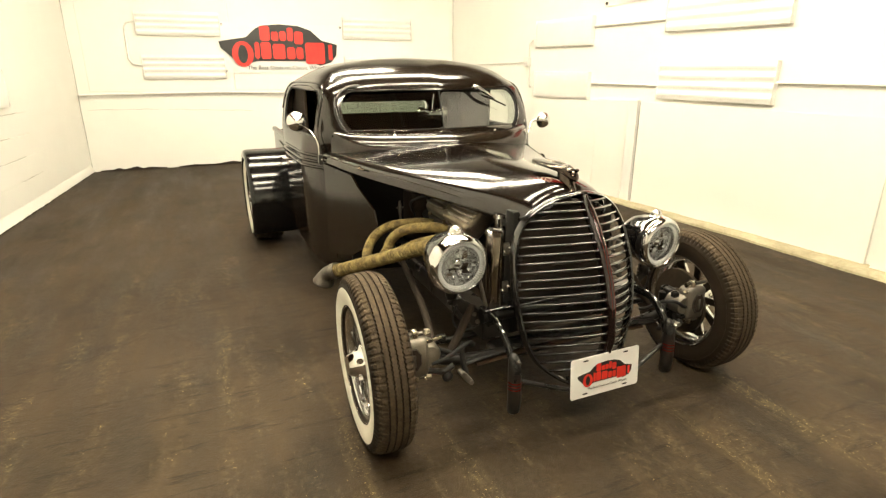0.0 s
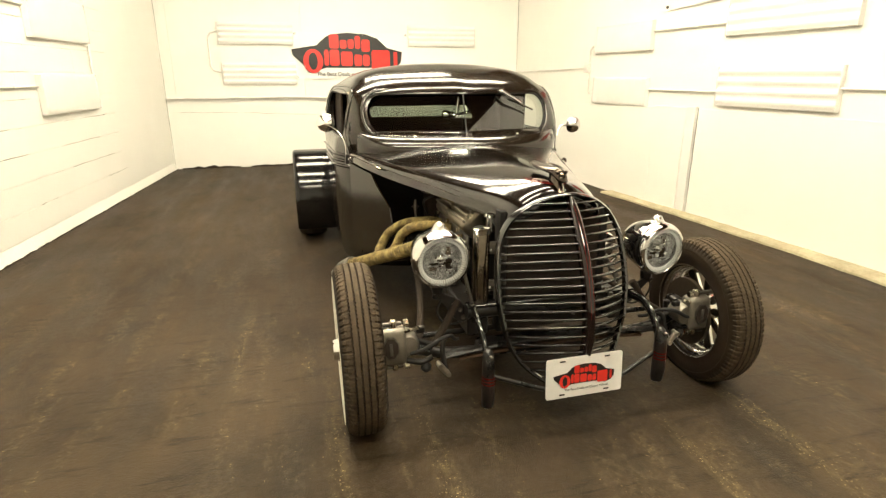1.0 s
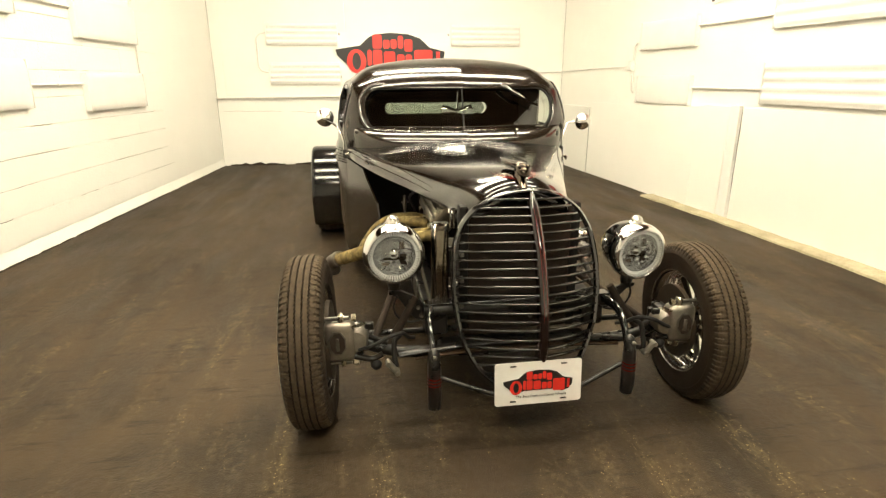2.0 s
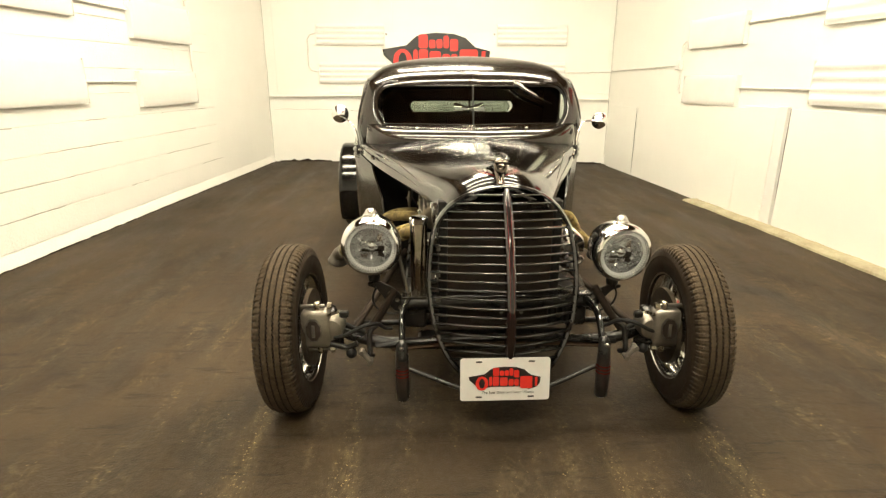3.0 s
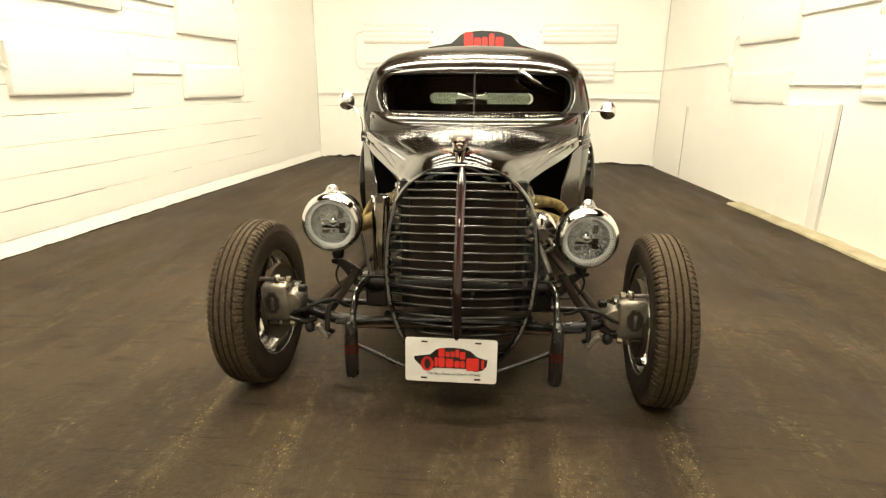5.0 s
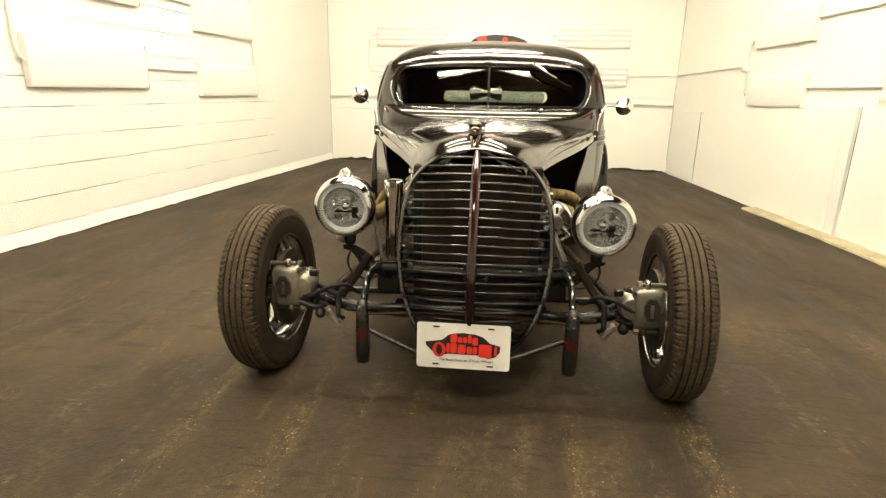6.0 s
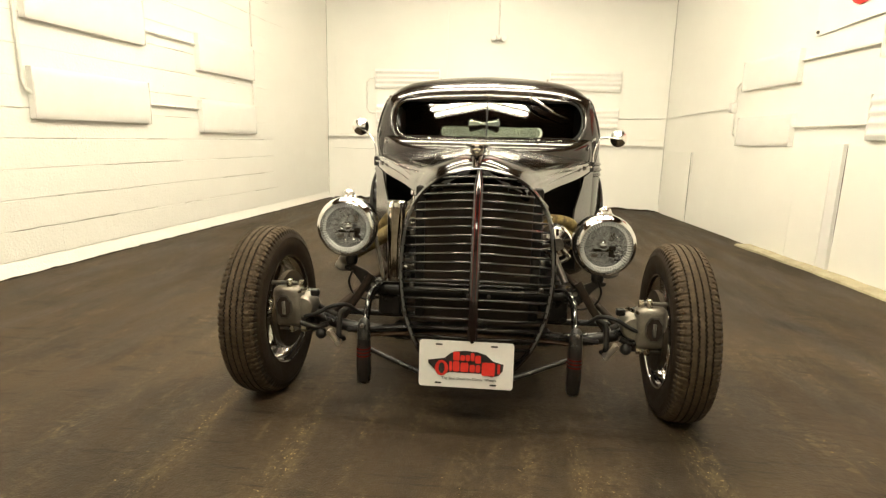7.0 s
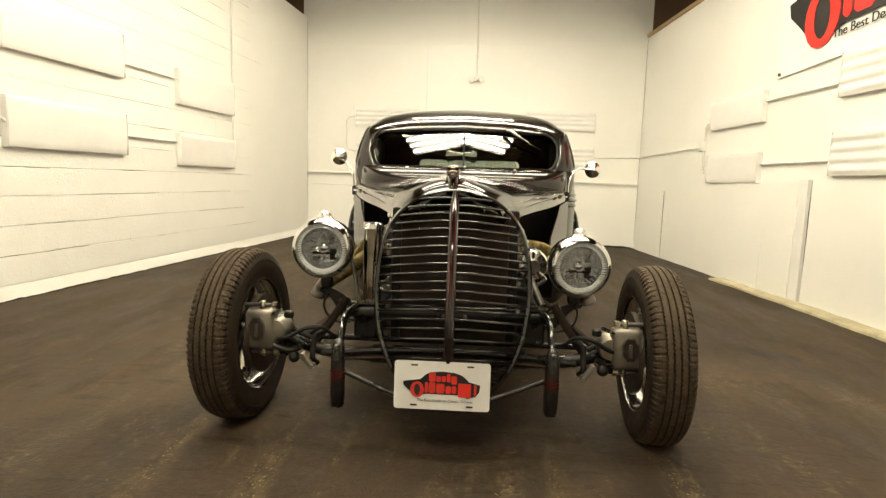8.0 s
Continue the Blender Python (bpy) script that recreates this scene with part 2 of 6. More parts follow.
satin_paint.node_tree.nodes["Principled BSDF"].inputs["Specular IOR Level"].default_value = 0.62
for mat_, level in ((hood_paint, 0.30), (dull_black, 0.2), (inner_black, 0.15), (rubber, 0.2), (clean_rubber, 0.15), (hose_rubber, 0.3), (frame_black, 0.4)):
    mat_.node_tree.nodes["Principled BSDF"].inputs["Specular IOR Level"].default_value = level


# ---- mesh helpers ----
def part(name, bm, material, parent=None, label="", sharp=38, smooth=True):
    me = bpy.data.meshes.new(name)
    bmesh.ops.recalc_face_normals(bm, faces=bm.faces)
    bm.to_mesh(me)
    bm.free()
    me.materials.append(material)
    if smooth:
        me.shade_smooth()
        me.set_sharp_from_angle(angle=radians(sharp))
    ob = new(name, me)
    if parent is not None:
        ob.parent = parent
    if label:
        ob["label"] = label
    return ob


def thing(name, label, category, m=None, group="", kind=""):
    ob = new(name)
    ob.empty_display_size = 0.1
    if m is not None:
        ob.matrix_basis = m
    return tagged(ob, label, category, group, kind)


def loft(rings, closed=True, cap_a=True, cap_b=True, bm=None):
    """A skin over rings of equally many points."""
    bm = bm or bmesh.new()
    vs = [[bm.verts.new(p) for p in r] for r in rings]
    n = len(vs[0])
    for a, b in zip(vs, vs[1:]):
        for i in range(n if closed else n - 1):
            j = (i + 1) % n
            bm.faces.new((a[i], a[j], b[j], b[i]))
    if closed and cap_a:
        bm.faces.new(vs[0][::-1])
    if closed and cap_b:
        bm.faces.new(vs[-1])
    return bm


def smooth_path(pts, per=6):
    """Catmull-Rom points through pts."""
    p = [Vector(q) for q in pts]
    if len(p) < 3:
        return p
    p = [p[0] * 2 - p[1]] + p + [p[-1] * 2 - p[-2]]
    out = []
    for i in range(1, len(p) - 2):
        for k in range(per):
            t = k / per
            a, b, c, d = p[i - 1], p[i], p[i + 1], p[i + 2]
            out.append(0.5 * (2 * b + (c - a) * t + (2 * a - 5 * b + 4 * c - d) * t * t + (3 * b - a - 3 * c + d) * t ** 3))
    out.append(p[-2])
    return out


def frames_along(path, up=None):
    """Tangent and two normals at each point of a path, carried along without twist."""
    res, side = [], None
    for i, q in enumerate(path):
        a, b = path[max(i - 1, 0)], path[min(i + 1, len(path) - 1)]
        t = (b - a).normalized()
        if side is None:
            ref = Vector(up) if up else (Vector((0, 0, 1)) if abs(t.z) < 0.9 else Vector((1, 0, 0)))
            side = t.cross(ref).normalized()
        else:
            side = (side - t * side.dot(t)).normalized()
        res.append((q, t, side, side.cross(t).normalized()))
    return res


def tube(pts, r, seg=12, per=6, closed_ends=True, flat=1.0, up=None, bm=None, smooth=True):
    """A round or flattened tube; r: a radius or one for each given point's step along the path."""
    path = smooth_path(pts, per) if smooth else [Vector(q) for q in pts]
    rings, n = [], len(path)
    for i, (q, t, s, u) in enumerate(frames_along(path, up)):
        f = i / max(n - 1, 1)
        rr = r if isinstance(r, (int, float)) else float(np.interp(f, np.linspace(0, 1, len(r)), r))
        rings.append([q + (s * math.cos(a) + u * math.sin(a) * flat) * rr for a in [k * math.tau / seg for k in range(seg)]])
    return loft(rings, True, closed_ends, closed_ends, bm)


def box(size, centre=(0, 0, 0), bevel=0.0, seg=2, m=None):
    bm = bmesh.new()
    bmesh.ops.create_cube(bm, size=1.0)
    bmesh.ops.scale(bm, vec=size, verts=bm.verts)
    if bevel:
        bmesh.ops.bevel(bm, geom=bm.edges[:], offset=bevel, segments=seg, affect="EDGES", profile=0.5)
    if m is not None:
        bmesh.ops.transform(bm, matrix=m, verts=bm.verts)
    bmesh.ops.translate(bm, vec=centre, verts=bm.verts)
    return bm


def lathe(profile, axis="y", seg=32, centre=(0, 0, 0), cap=False, bm=None):
    """profile: rows of (along, radius), turned about the axis through centre."""
    c = Vector(centre)
    rings = []
    for a, r in profile:
        ring = []
        for k in range(seg):
            h = k * math.tau / seg
            p, q = r * math.cos(h), r * math.sin(h)
            ring.append(c + Vector({"x": (a, p, q), "y": (p, a, q), "z": (p, q, a)}[axis]))
        rings.append(ring)
    return loft(rings, True, cap, cap, bm)


def rod(a, b, r, seg=10, bm=None):
    return tube([a, b], r, seg, smooth=False, bm=bm)


def slab(outline, depth, plane="xz", at=0.0, bevel=0.0):
    """A flat plate from an outline; plane xz: depth runs along +y from at; yz: along +x; xy: along +z."""
    bm = bmesh.new()
    def put(p, d):
        return {"xz": (p[0], d, p[1]), "yz": (d, p[0], p[1]), "xy": (p[0], p[1], d)}[plane]
    a = [bm.verts.new(put(p, at)) for p in outline]
    b = [bm.verts.new(put(p, at + depth)) for p in outline]
    n = len(a)
    bm.faces.new(a)
    bm.faces.new(b[::-1])
    for i in range(n):
        bm.faces.new((a[i], b[i], b[(i + 1) % n], a[(i + 1) % n]))
    bmesh.ops.recalc_face_normals(bm, faces=bm.faces)
    if bevel:
        bmesh.ops.bevel(bm, geom=bm.edges[:], offset=bevel, segments=1, affect="EDGES")
    return bm


def round_rect(w, h, r, n=6, cx=0.0, cz=0.0):
    pts = []
    for sx, sz, a0 in ((1, 1, 0), (-1, 1, 90), (-1, -1, 180), (1, -1, 270)):
        for k in range(n + 1):
            a = radians(a0 + 90 * k / n)
            pts.append((cx + sx * (w / 2 - r) + r * math.cos(a), cz + sz * (h / 2 - r) + r * math.sin(a)))
    return pts


def cut(ob, cutters):
    """Cuts the cutters' bodies out of ob and removes them."""
    for c in cutters:
        md = ob.modifiers.new("cut", "BOOLEAN")
        md.operation, md.object, md.solver = "DIFFERENCE", c, "EXACT"
    dg = bpy.context.evaluated_depsgraph_get()
    me = bpy.data.meshes.new_from_object(ob.evaluated_get(dg))
    ob.modifiers.clear()
    old = ob.data
    ob.data = me
    bpy.data.meshes.remove(old)
    for c in cutters:
        d = c.data
        bpy.data.objects.remove(c)
        bpy.data.meshes.remove(d)
    me.shade_smooth()
    me.set_sharp_from_angle(angle=radians(38))
    return ob


def lerp_table(table, v):
    xs = [r[0] for r in table]
    return float(np.interp(v, xs, [r[1] for r in table]))


def curve_at(xs, ys, v):
    """A smooth curve through the given values, with no overshoot."""
    xs, ys = [float(x) for x in xs], [float(y) for y in ys]
    if v <= xs[0]:
        return ys[0]
    if v >= xs[-1]:
        return ys[-1]
    d = [(ys[i + 1] - ys[i]) / (xs[i + 1] - xs[i]) for i in range(len(xs) - 1)]
    m = [d[0]] + [0.0 if a * b <= 0 else 2 * a * b / (a + b) for a, b in zip(d, d[1:])] + [d[-1]]
    i = max(k for k in range(len(xs) - 1) if xs[k] <= v)
    h = xs[i + 1] - xs[i]
    t = (v - xs[i]) / h
    return (2 * t ** 3 - 3 * t * t + 1) * ys[i] + (t ** 3 - 2 * t * t + t) * h * m[i] + (3 * t * t - 2 * t ** 3) * ys[i + 1] + (t ** 3 - t * t) * h * m[i + 1]


def spread(pts, n, bend=0.05):
    """n + 1 points along a flat curve, closer where it bends."""
    p = np.array(pts, dtype=float)
    seg = np.diff(p, axis=0)
    ln = np.hypot(seg[:, 0], seg[:, 1])
    ang = np.unwrap(np.arctan2(seg[:, 1], seg[:, 0]))
    turn_ = np.abs(np.diff(ang, prepend=ang[0]))
    cum = np.concatenate([[0.0], np.cumsum(ln + bend * turn_ * (ln > 1e-7))])
    at = np.linspace(0, cum[-1], n + 1)
    return list(zip(np.interp(at, cum, p[:, 0]).tolist(), np.interp(at, cum, p[:, 1]).tolist()))


def text_part(words, size, material, parent, m, depth=0.001):
    """A line of print, each word a part of its own."""
    cu = bpy.data.curves.new("lettering", "FONT")
    cu.body, cu.size, cu.extrude, cu.align_x = words, size, depth, "CENTER"
    tmp = new("tmp_text", cu)
    me = bpy.data.meshes.new_from_object(tmp.evaluated_get(bpy.context.evaluated_depsgraph_get()))
    bpy.data.objects.remove(tmp)
    bpy.data.curves.remove(cu)
    xs = sorted((min(me.vertices[v].co.x for v in p.vertices), max(me.vertices[v].co.x for v in p.vertices)) for p in me.polygons)
    cuts, reach = [], xs[0][1]
    for x0, x1 in xs:
        if x0 - reach > 0.16 * size:
            cuts.append((x0 + reach) / 2)
        reach = max(reach, x1)
    for lo, hi in zip([-1e9] + cuts, cuts + [1e9]):
        bm = bmesh.new()
        bm.from_mesh(me)
        bmesh.ops.delete(bm, geom=[v for v in bm.verts if not lo < v.co.x < hi], context="VERTS")
        part("printed_word", bm, material, parent, smooth=False).matrix_basis = m
    bpy.data.meshes.remove(me)


def emblem(parent, w, x0, z0, y, step):
    """A dark car outline with red blocks on it, w wide, in the xz plane facing -y, layers step apart."""
    def q(pts):
        return [(x0 + u * w, z0 + v * w) for u, v in pts]
    body = [(0.0, 0.215), (0.01, 0.165), (0.06, 0.12), (0.12, 0.06), (0.2, 0.03), (0.3, 0.06), (0.74, 0.06), (0.84, 0.02), (0.94, 0.05), (0.99, 0.11), (1.0, 0.2),
            (0.9, 0.225), (0.86, 0.235), (0.77, 0.315), (0.66, 0.35), (0.5, 0.36), (0.35, 0.345), (0.3, 0.32), (0.22, 0.25), (0.12, 0.235)]
    part("outline", slab(q(body), -step, "xz", y), print_black, parent, "black car-shaped outline", smooth=False)
    y2 = y - step
    def red(pts):
        part("red_mark", slab(q(pts), -step, "xz", y2), print_red, parent, smooth=False)
    # upper row of five upright blocks
    for u, wd, v0, v1 in ((0.335, 0.085, 0.225, 0.345), (0.43, 0.06, 0.225, 0.3), (0.5, 0.055, 0.225, 0.305), (0.565, 0.05, 0.225, 0.335), (0.625, 0.075, 0.2, 0.305)):
        red([(u, v0 + 0.012), (u + 0.012, v0), (u + wd - 0.012, v0), (u + wd, v0 + 0.012), (u + wd, v1 - 0.012), (u + wd - 0.012, v1), (u + 0.012, v1), (u, v1 - 0.012)])
    # lower row: a large oval ring, five blocks and a tall end block
    n = 18
    for k in range(n):
        a, b = k * math.tau / n, (k + 1) * math.tau / n
        red([(0.185 + math.cos(h) * ru, 0.115 + math.sin(h) * rv) for h, ru, rv in ((a, 0.088, 0.105), (b, 0.088, 0.105), (b, 0.04, 0.075), (a, 0.04, 0.075))])
    for u, wd, v0, v1 in ((0.285, 0.04, 0.075, 0.215), (0.335, 0.085, 0.075, 0.215), (0.435, 0.105, 0.075, 0.2), (0.555, 0.07, 0.075, 0.175), (0.635, 0.06, 0.075, 0.175), (0.715, 0.17, 0.035, 0.215)):
        red([(u, v0 + 0.014), (u + 0.014, v0), (u + wd - 0.014, v0), (u + wd, v0 + 0.014), (u + wd, v1 - 0.014), (u + wd - 0.014, v1), (u + 0.014, v1), (u, v1 - 0.014)])
    red([(0.92, 0.07), (0.955, 0.07), (0.955, 0.2), (0.92, 0.2)])


# ---- the room ----
def left_x(y):
    return -3.25 + 0.085 * y


def right_x(y):
    return 3.10 - 0.0757 * y


BACK_Y, FRONT_Y, LEFT_TOP, RIGHT_TOP, CEIL = 7.10, -5.5, 3.36, 3.12, 4.7

def floor_z(x):
    """The slab is level under the truck and falls towards the east wall."""
    t = min(1.0, max(0.0, (x - 0.95) / 1.6))
    return -0.06 * t * t * (3 - 2 * t)


bm = bmesh.new()
nx, ny = 84, 60
grid = [[bm.verts.new((-4.2 + 8.4 * i / nx, FRONT_Y - 0.3 + (BACK_Y - FRONT_Y + 0.6) * j / ny, floor_z(-4.2 + 8.4 * i / nx))) for i in range(nx + 1)] for j in range(ny + 1)]
for j in range(ny):
    for i in range(nx):
        bm.faces.new((grid[j][i], grid[j][i + 1], grid[j + 1][i + 1], grid[j + 1][i]))
floor = part("floor", bm, worn_floor)
tagged(floor, "worn dark brown floor with scuffs and pale flecks", "floor", kind="structure")


def wall_slab(name, a, b, z0, z1, out, material, label, thick=0.2):
    """An upright wall from a to b in plan, thick away from the room (out: unit vector)."""
    o = Vector((*out, 0)) * thick
    a, b = Vector((*a, 0)), Vector((*b, 0))
    rings = [[a + Vector((0, 0, z)), b + Vector((0, 0, z)), b + o + Vector((0, 0, z)), a + o + Vector((0, 0, z))] for z in (z0, z1)]
    return tagged(part(name, loft(rings), material, smooth=False), label, "wall", kind="structure")


BLOCK_END = 5.35
wall_west = wall_slab("wall_west", (left_x(FRONT_Y), FRONT_Y), (left_x(BACK_Y + 0.2), BACK_Y + 0.2), -0.1, LEFT_TOP, (-1, 0), block_paint, "cream-white painted concrete block wall")
wall_east = wall_slab("wall_east", (right_x(FRONT_Y), FRONT_Y), (right_x(BACK_Y + 0.2), BACK_Y + 0.2), -0.1, RIGHT_TOP, (1, 0), smooth_paint, "smooth cream-white painted wall under a timber cap")
wall_north = wall_slab("wall_north", (left_x(BACK_Y) - 0.05, BACK_Y), (right_x(BACK_Y) + 0.05, BACK_Y), -0.1, CEIL, (0, 1), smooth_paint, "tall cream-white painted end wall")
wall_south = wall_slab("wall_south", (-4.2, FRONT_Y), (4.2, FRONT_Y), -0.1, CEIL, (0, -1), smooth_paint, "cream-white painted wall closing the room")
wall_slab("wall_upper_north_west", (-4.2, BACK_Y), (left_x(BACK_Y) - 0.051, BACK_Y), LEFT_TOP - 0.2, CEIL, (0, 1), ceiling_wood, "dark brown timber wall above the block wall")
wall_slab("wall_upper_north_east", (right_x(BACK_Y) + 0.051, BACK_Y), (4.2, BACK_Y), RIGHT_TOP - 0.2, CEIL, (0, 1), ceiling_wood, "dark brown timber wall above the partition")
wall_slab("wall_upper_west", (-4.1, FRONT_Y), (-4.1, BACK_Y + 0.2), LEFT_TOP - 0.2, CEIL, (-1, 0), ceiling_wood, "dark brown timber wall above the block wall")
wall_slab("wall_upper_east", (4.1, FRONT_Y), (4.1, BACK_Y + 0.2), RIGHT_TOP - 0.2, CEIL, (1, 0), ceiling_wood, "dark brown timber wall above the partition")
for nm, xa, xb, z in (("trim_west", -4.1, left_x(2), LEFT_TOP - 0.02), ("trim_east", right_x(2), 4.1, RIGHT_TOP - 0.02)):
    sgn = -1 if xa < 0 else 1
    ya, yb = FRONT_Y, BACK_Y
    edge = left_x if sgn < 0 else right_x
    rings = []
    for z2 in (z - 0.05, z):
        rings.append([(edge(ya) + sgn * 0.02, ya, z2), (edge(yb) + sgn * 0.02, yb, z2), (sgn * 4.1, yb, z2), (sgn * 4.1, ya, z2)])
    tagged(part(nm, loft(rings), ceiling_wood, smooth=False), "dark timber ledge over the wall head", "trim", kind="structure")

# ceiling: dark boards with beams, one mesh
bm = bmesh.new()
for k in range(28):
    y = FRONT_Y + (k + 0.5) * (BACK_Y + 0.2 - FRONT_Y) / 28
    bmesh.ops.create_cube(bm, size=1.0, matrix=Matrix.LocRotScale((0, y, CEIL + 0.02), None, (8.6, 0.44, 0.04)))
for x in (-3.0, -1.0, 1.0, 3.0):
    bmesh.ops.create_cube(bm, size=1.0, matrix=Matrix.LocRotScale((x, 0.8, CEIL - 0.12), None, (0.12, 12.6, 0.24)))
bmesh.ops.create_cube(bm, size=1.0, matrix=Matrix.LocRotScale((0, 0.8, CEIL + 0.1), None, (9, 13.4, 0.1)))
tagged(part("ceiling", bm, ceiling_wood, smooth=False), "dark brown timber boarded ceiling with beams", "ceiling", kind="structure")

# timber cap at the head of the east wall
rings = []
for y in (BACK_Y - 0.02, 5.4):
    x = right_x(y)
    rings.append([(x - 0.03, y, RIGHT_TOP + 0.002), (x + 0.16, y, RIGHT_TOP + 0.002), (x + 0.16, y, RIGHT_TOP + 0.045), (x - 0.03, y, RIGHT_TOP + 0.045)])
tagged(part("trim_cap", loft(rings), cap_wood, smooth=False), "raw yellow timber cap on the wall head", "trim", kind="structure")

# metal ledge along the end wall
rings = []
for x, dz in ((left_x(BACK_Y) + 0.02, 0.0), (-0.9, 0.012), (0.8, -0.03), (right_x(BACK_Y) - 0.02, -0.055)):
    z = 0.99 + dz
    rings.append([(x, BACK_Y - 0.002, z), (x, BACK_Y - 0.055, z), (x, BACK_Y - 0.055, z - 0.012), (x, BACK_Y - 0.014, z - 0.014), (x, BACK_Y - 0.014, z - 0.05), (x, BACK_Y - 0.002, z - 0.05)])
tagged(part("trim_ledge", loft(rings), conduit_paint, smooth=False), "painted metal angle ledge along the end wall", "trim", kind="structure")

# boards over the upper end wall, edges showing as fine seams
for x0, x1, z0, z1 in ((-2.5, -0.752, 1.02, 2.98), (-0.746, 2.5, 1.02, 2.98)):
    tagged(part("wall_board", box((x1 - x0, 0.012, z1 - z0), ((x0 + x1) / 2, BACK_Y - 0.004, (z0 + z1) / 2), 0.003, 1), smooth_paint), "cream-white painted wall board on the end wall", "wall board", kind="structure")

# dark shrinkage cracks in the corners of the room
for x, z1 in ((left_x(BACK_Y) + 0.010, 3.3), (right_x(BACK_Y) - 0.006, 3.1)):
    rng = random.Random(int(z1 * 10))
    tagged(part("trim_crack", tube([(x + rng.uniform(-0.004, 0.004), BACK_Y - 0.006, 0.05 + (z1 - 0.05) * k / 14) for k in range(15)], [0.0015, 0.003, 0.0012, 0.0028, 0.002], 6, 2), rough_steel), "thin dark crack in the wall corner", "wall crack", kind="structure")

# long hairline crack across the lower end wall
rng = random.Random(31)
for x0, x1, z0, z1 in ((-2.56, -1.70, 0.80, 0.79), (-1.64, -0.55, 0.785, 0.74)):
    tagged(part("trim_crack", tube([(x0 + (x1 - x0) * k / 12, BACK_Y - 0.001, z0 + (z1 - z0) * k / 12 + rng.uniform(-0.006, 0.006)) for k in range(13)], [0.0008, 0.0022, 0.0010, 0.0024, 0.0008], 6, 2), rough_steel), "hairline crack across the painted wall", "wall crack", kind="structure")

# concrete kerb along the east wall, a real step with a broken edge
rng = random.Random(4)
rings = []
kn = 70
KERB_Y = [-4.3, -3.2, -2.4, -1.7, -0.6, 5.0]
KERB_X = [2.58, 2.70, 2.75, 2.795, 2.825, 2.87]
for i in range(kn + 1):
    y = 4.30 + (FRONT_Y + 0.3 - 4.30) * i / kn
    edge = float(np.interp(-y, KERB_Y, KERB_X)) + rng.uniform(-0.010, 0.010)
    h = -0.034 + rng.uniform(-0.004, 0.004)
    w = right_x(y) + 0.02
    e2 = edge + 0.025
    rings.append([(edge, y, -0.075), (edge + 0.006, y, h - 0.008), (e2, y, h), ((e2 + w) / 2, y, h + 0.002), (w, y, h + 0.004), (w, y, -0.075)])
tagged(part("kerb", loft(rings), kerb_concrete, sharp=30), "rough yellowish concrete kerb strip at the wall foot", "kerb", kind="structure")

# dark gap line at the foot of the end wall
rng = random.Random(9)
for x0, x1 in ((-2.55, -1.75), (-1.6, -0.5), (1.75, 2.52)):
    pts_a, pts_b = [], []
    for k in range(12):
        x = x0 + (x1 - x0) * k / 11
        pts_a.append((x, floor_z(x)))
        pts_b.append((x, floor_z(x) + 0.015 + rng.uniform(0, 0.035) * math.sin(math.pi * k / 11)))
    tagged(part("trim_gap", slab(pts_a + pts_b[::-1], -0.006, "xz", BACK_Y - 0.001), inner_black, smooth=False), "ragged dark gap between wall and floor", "wall gap", kind="structure")


def sheet_on_east(name, y0, y1, z0, z1, proud, material, label, bev=0.004, tilt=0.0):
    """A board standing on the east wall between y0 and y1."""
    rings = []
    for z in (z0, z1):
        t = tilt * (z1 - z) / (z1 - z0)
        rings.append([(right_x(y0) - proud - t, y0, z), (right_x(y1) - proud - t, y1, z), (right_x(y1) + 0.01, y1, z), (right_x(y0) + 0.01, y0, z)])
    ob = part(name, loft(rings), material, smooth=False)
    return tagged(ob, label, "wall board", kind="structure")


BOARD = "cream-white painted plywood board over the wall foot"
sheet_on_east("wall_board", 3.127, 3.245, -0.048, 1.0, 0.034, strip_paint, "narrow grey-white filler board beside an open joint")
sheet_on_east("wall_board", 3.248, 3.70, -0.048, 0.99, 0.032, panel_paint, BOARD, tilt=0.012)
sheet_on_east("wall_board", 3.703, 4.25, -0.048, 0.97, 0.028, panel_paint, BOARD, tilt=0.020)
sheet_on_east("wall_board", 4.253, 4.72, -0.07, 0.95, 0.022, panel_paint, BOARD, tilt=0.012)
sheet_on_east("wall_board", 4.723, 6.04, -0.07, 0.93, 0.006, panel_paint, BOARD, tilt=0.02)
sheet_on_east("wall_board", 6.06, 6.95, -0.07, 0.86, 0.022, panel_paint, "cream-white painted low door panel with a dark edge", tilt=0.01)
sheet_on_east("wall_board", 0.86, 3.10, -0.04, 0.985, 0.012, panel_paint, BOARD, tilt=0.012)
sheet_on_east("wall_board", -1.2, 0.80, -0.04, 1.0, 0.04, panel_paint, BOARD, tilt=0.02)
# dark joints beside the boards
for y, z0, z1, off in ((3.113, -0.04, 0.99, 0.012), (6.05, -0.05, 0.86, 0.022)):
    rng = random.Random(int(y * 100))
    pts = [(right_x(y) - off, y + rng.uniform(-0.003, 0.003), z0 + (z1 - z0) * k / 10) for k in range(11)]
    tagged(part("trim_gap", tube(pts, [0.0012, 0.0028, 0.0018, 0.003, 0.0014], 6, 2), inner_black), "dark joint beside a wall board", "wall gap", kind="structure")


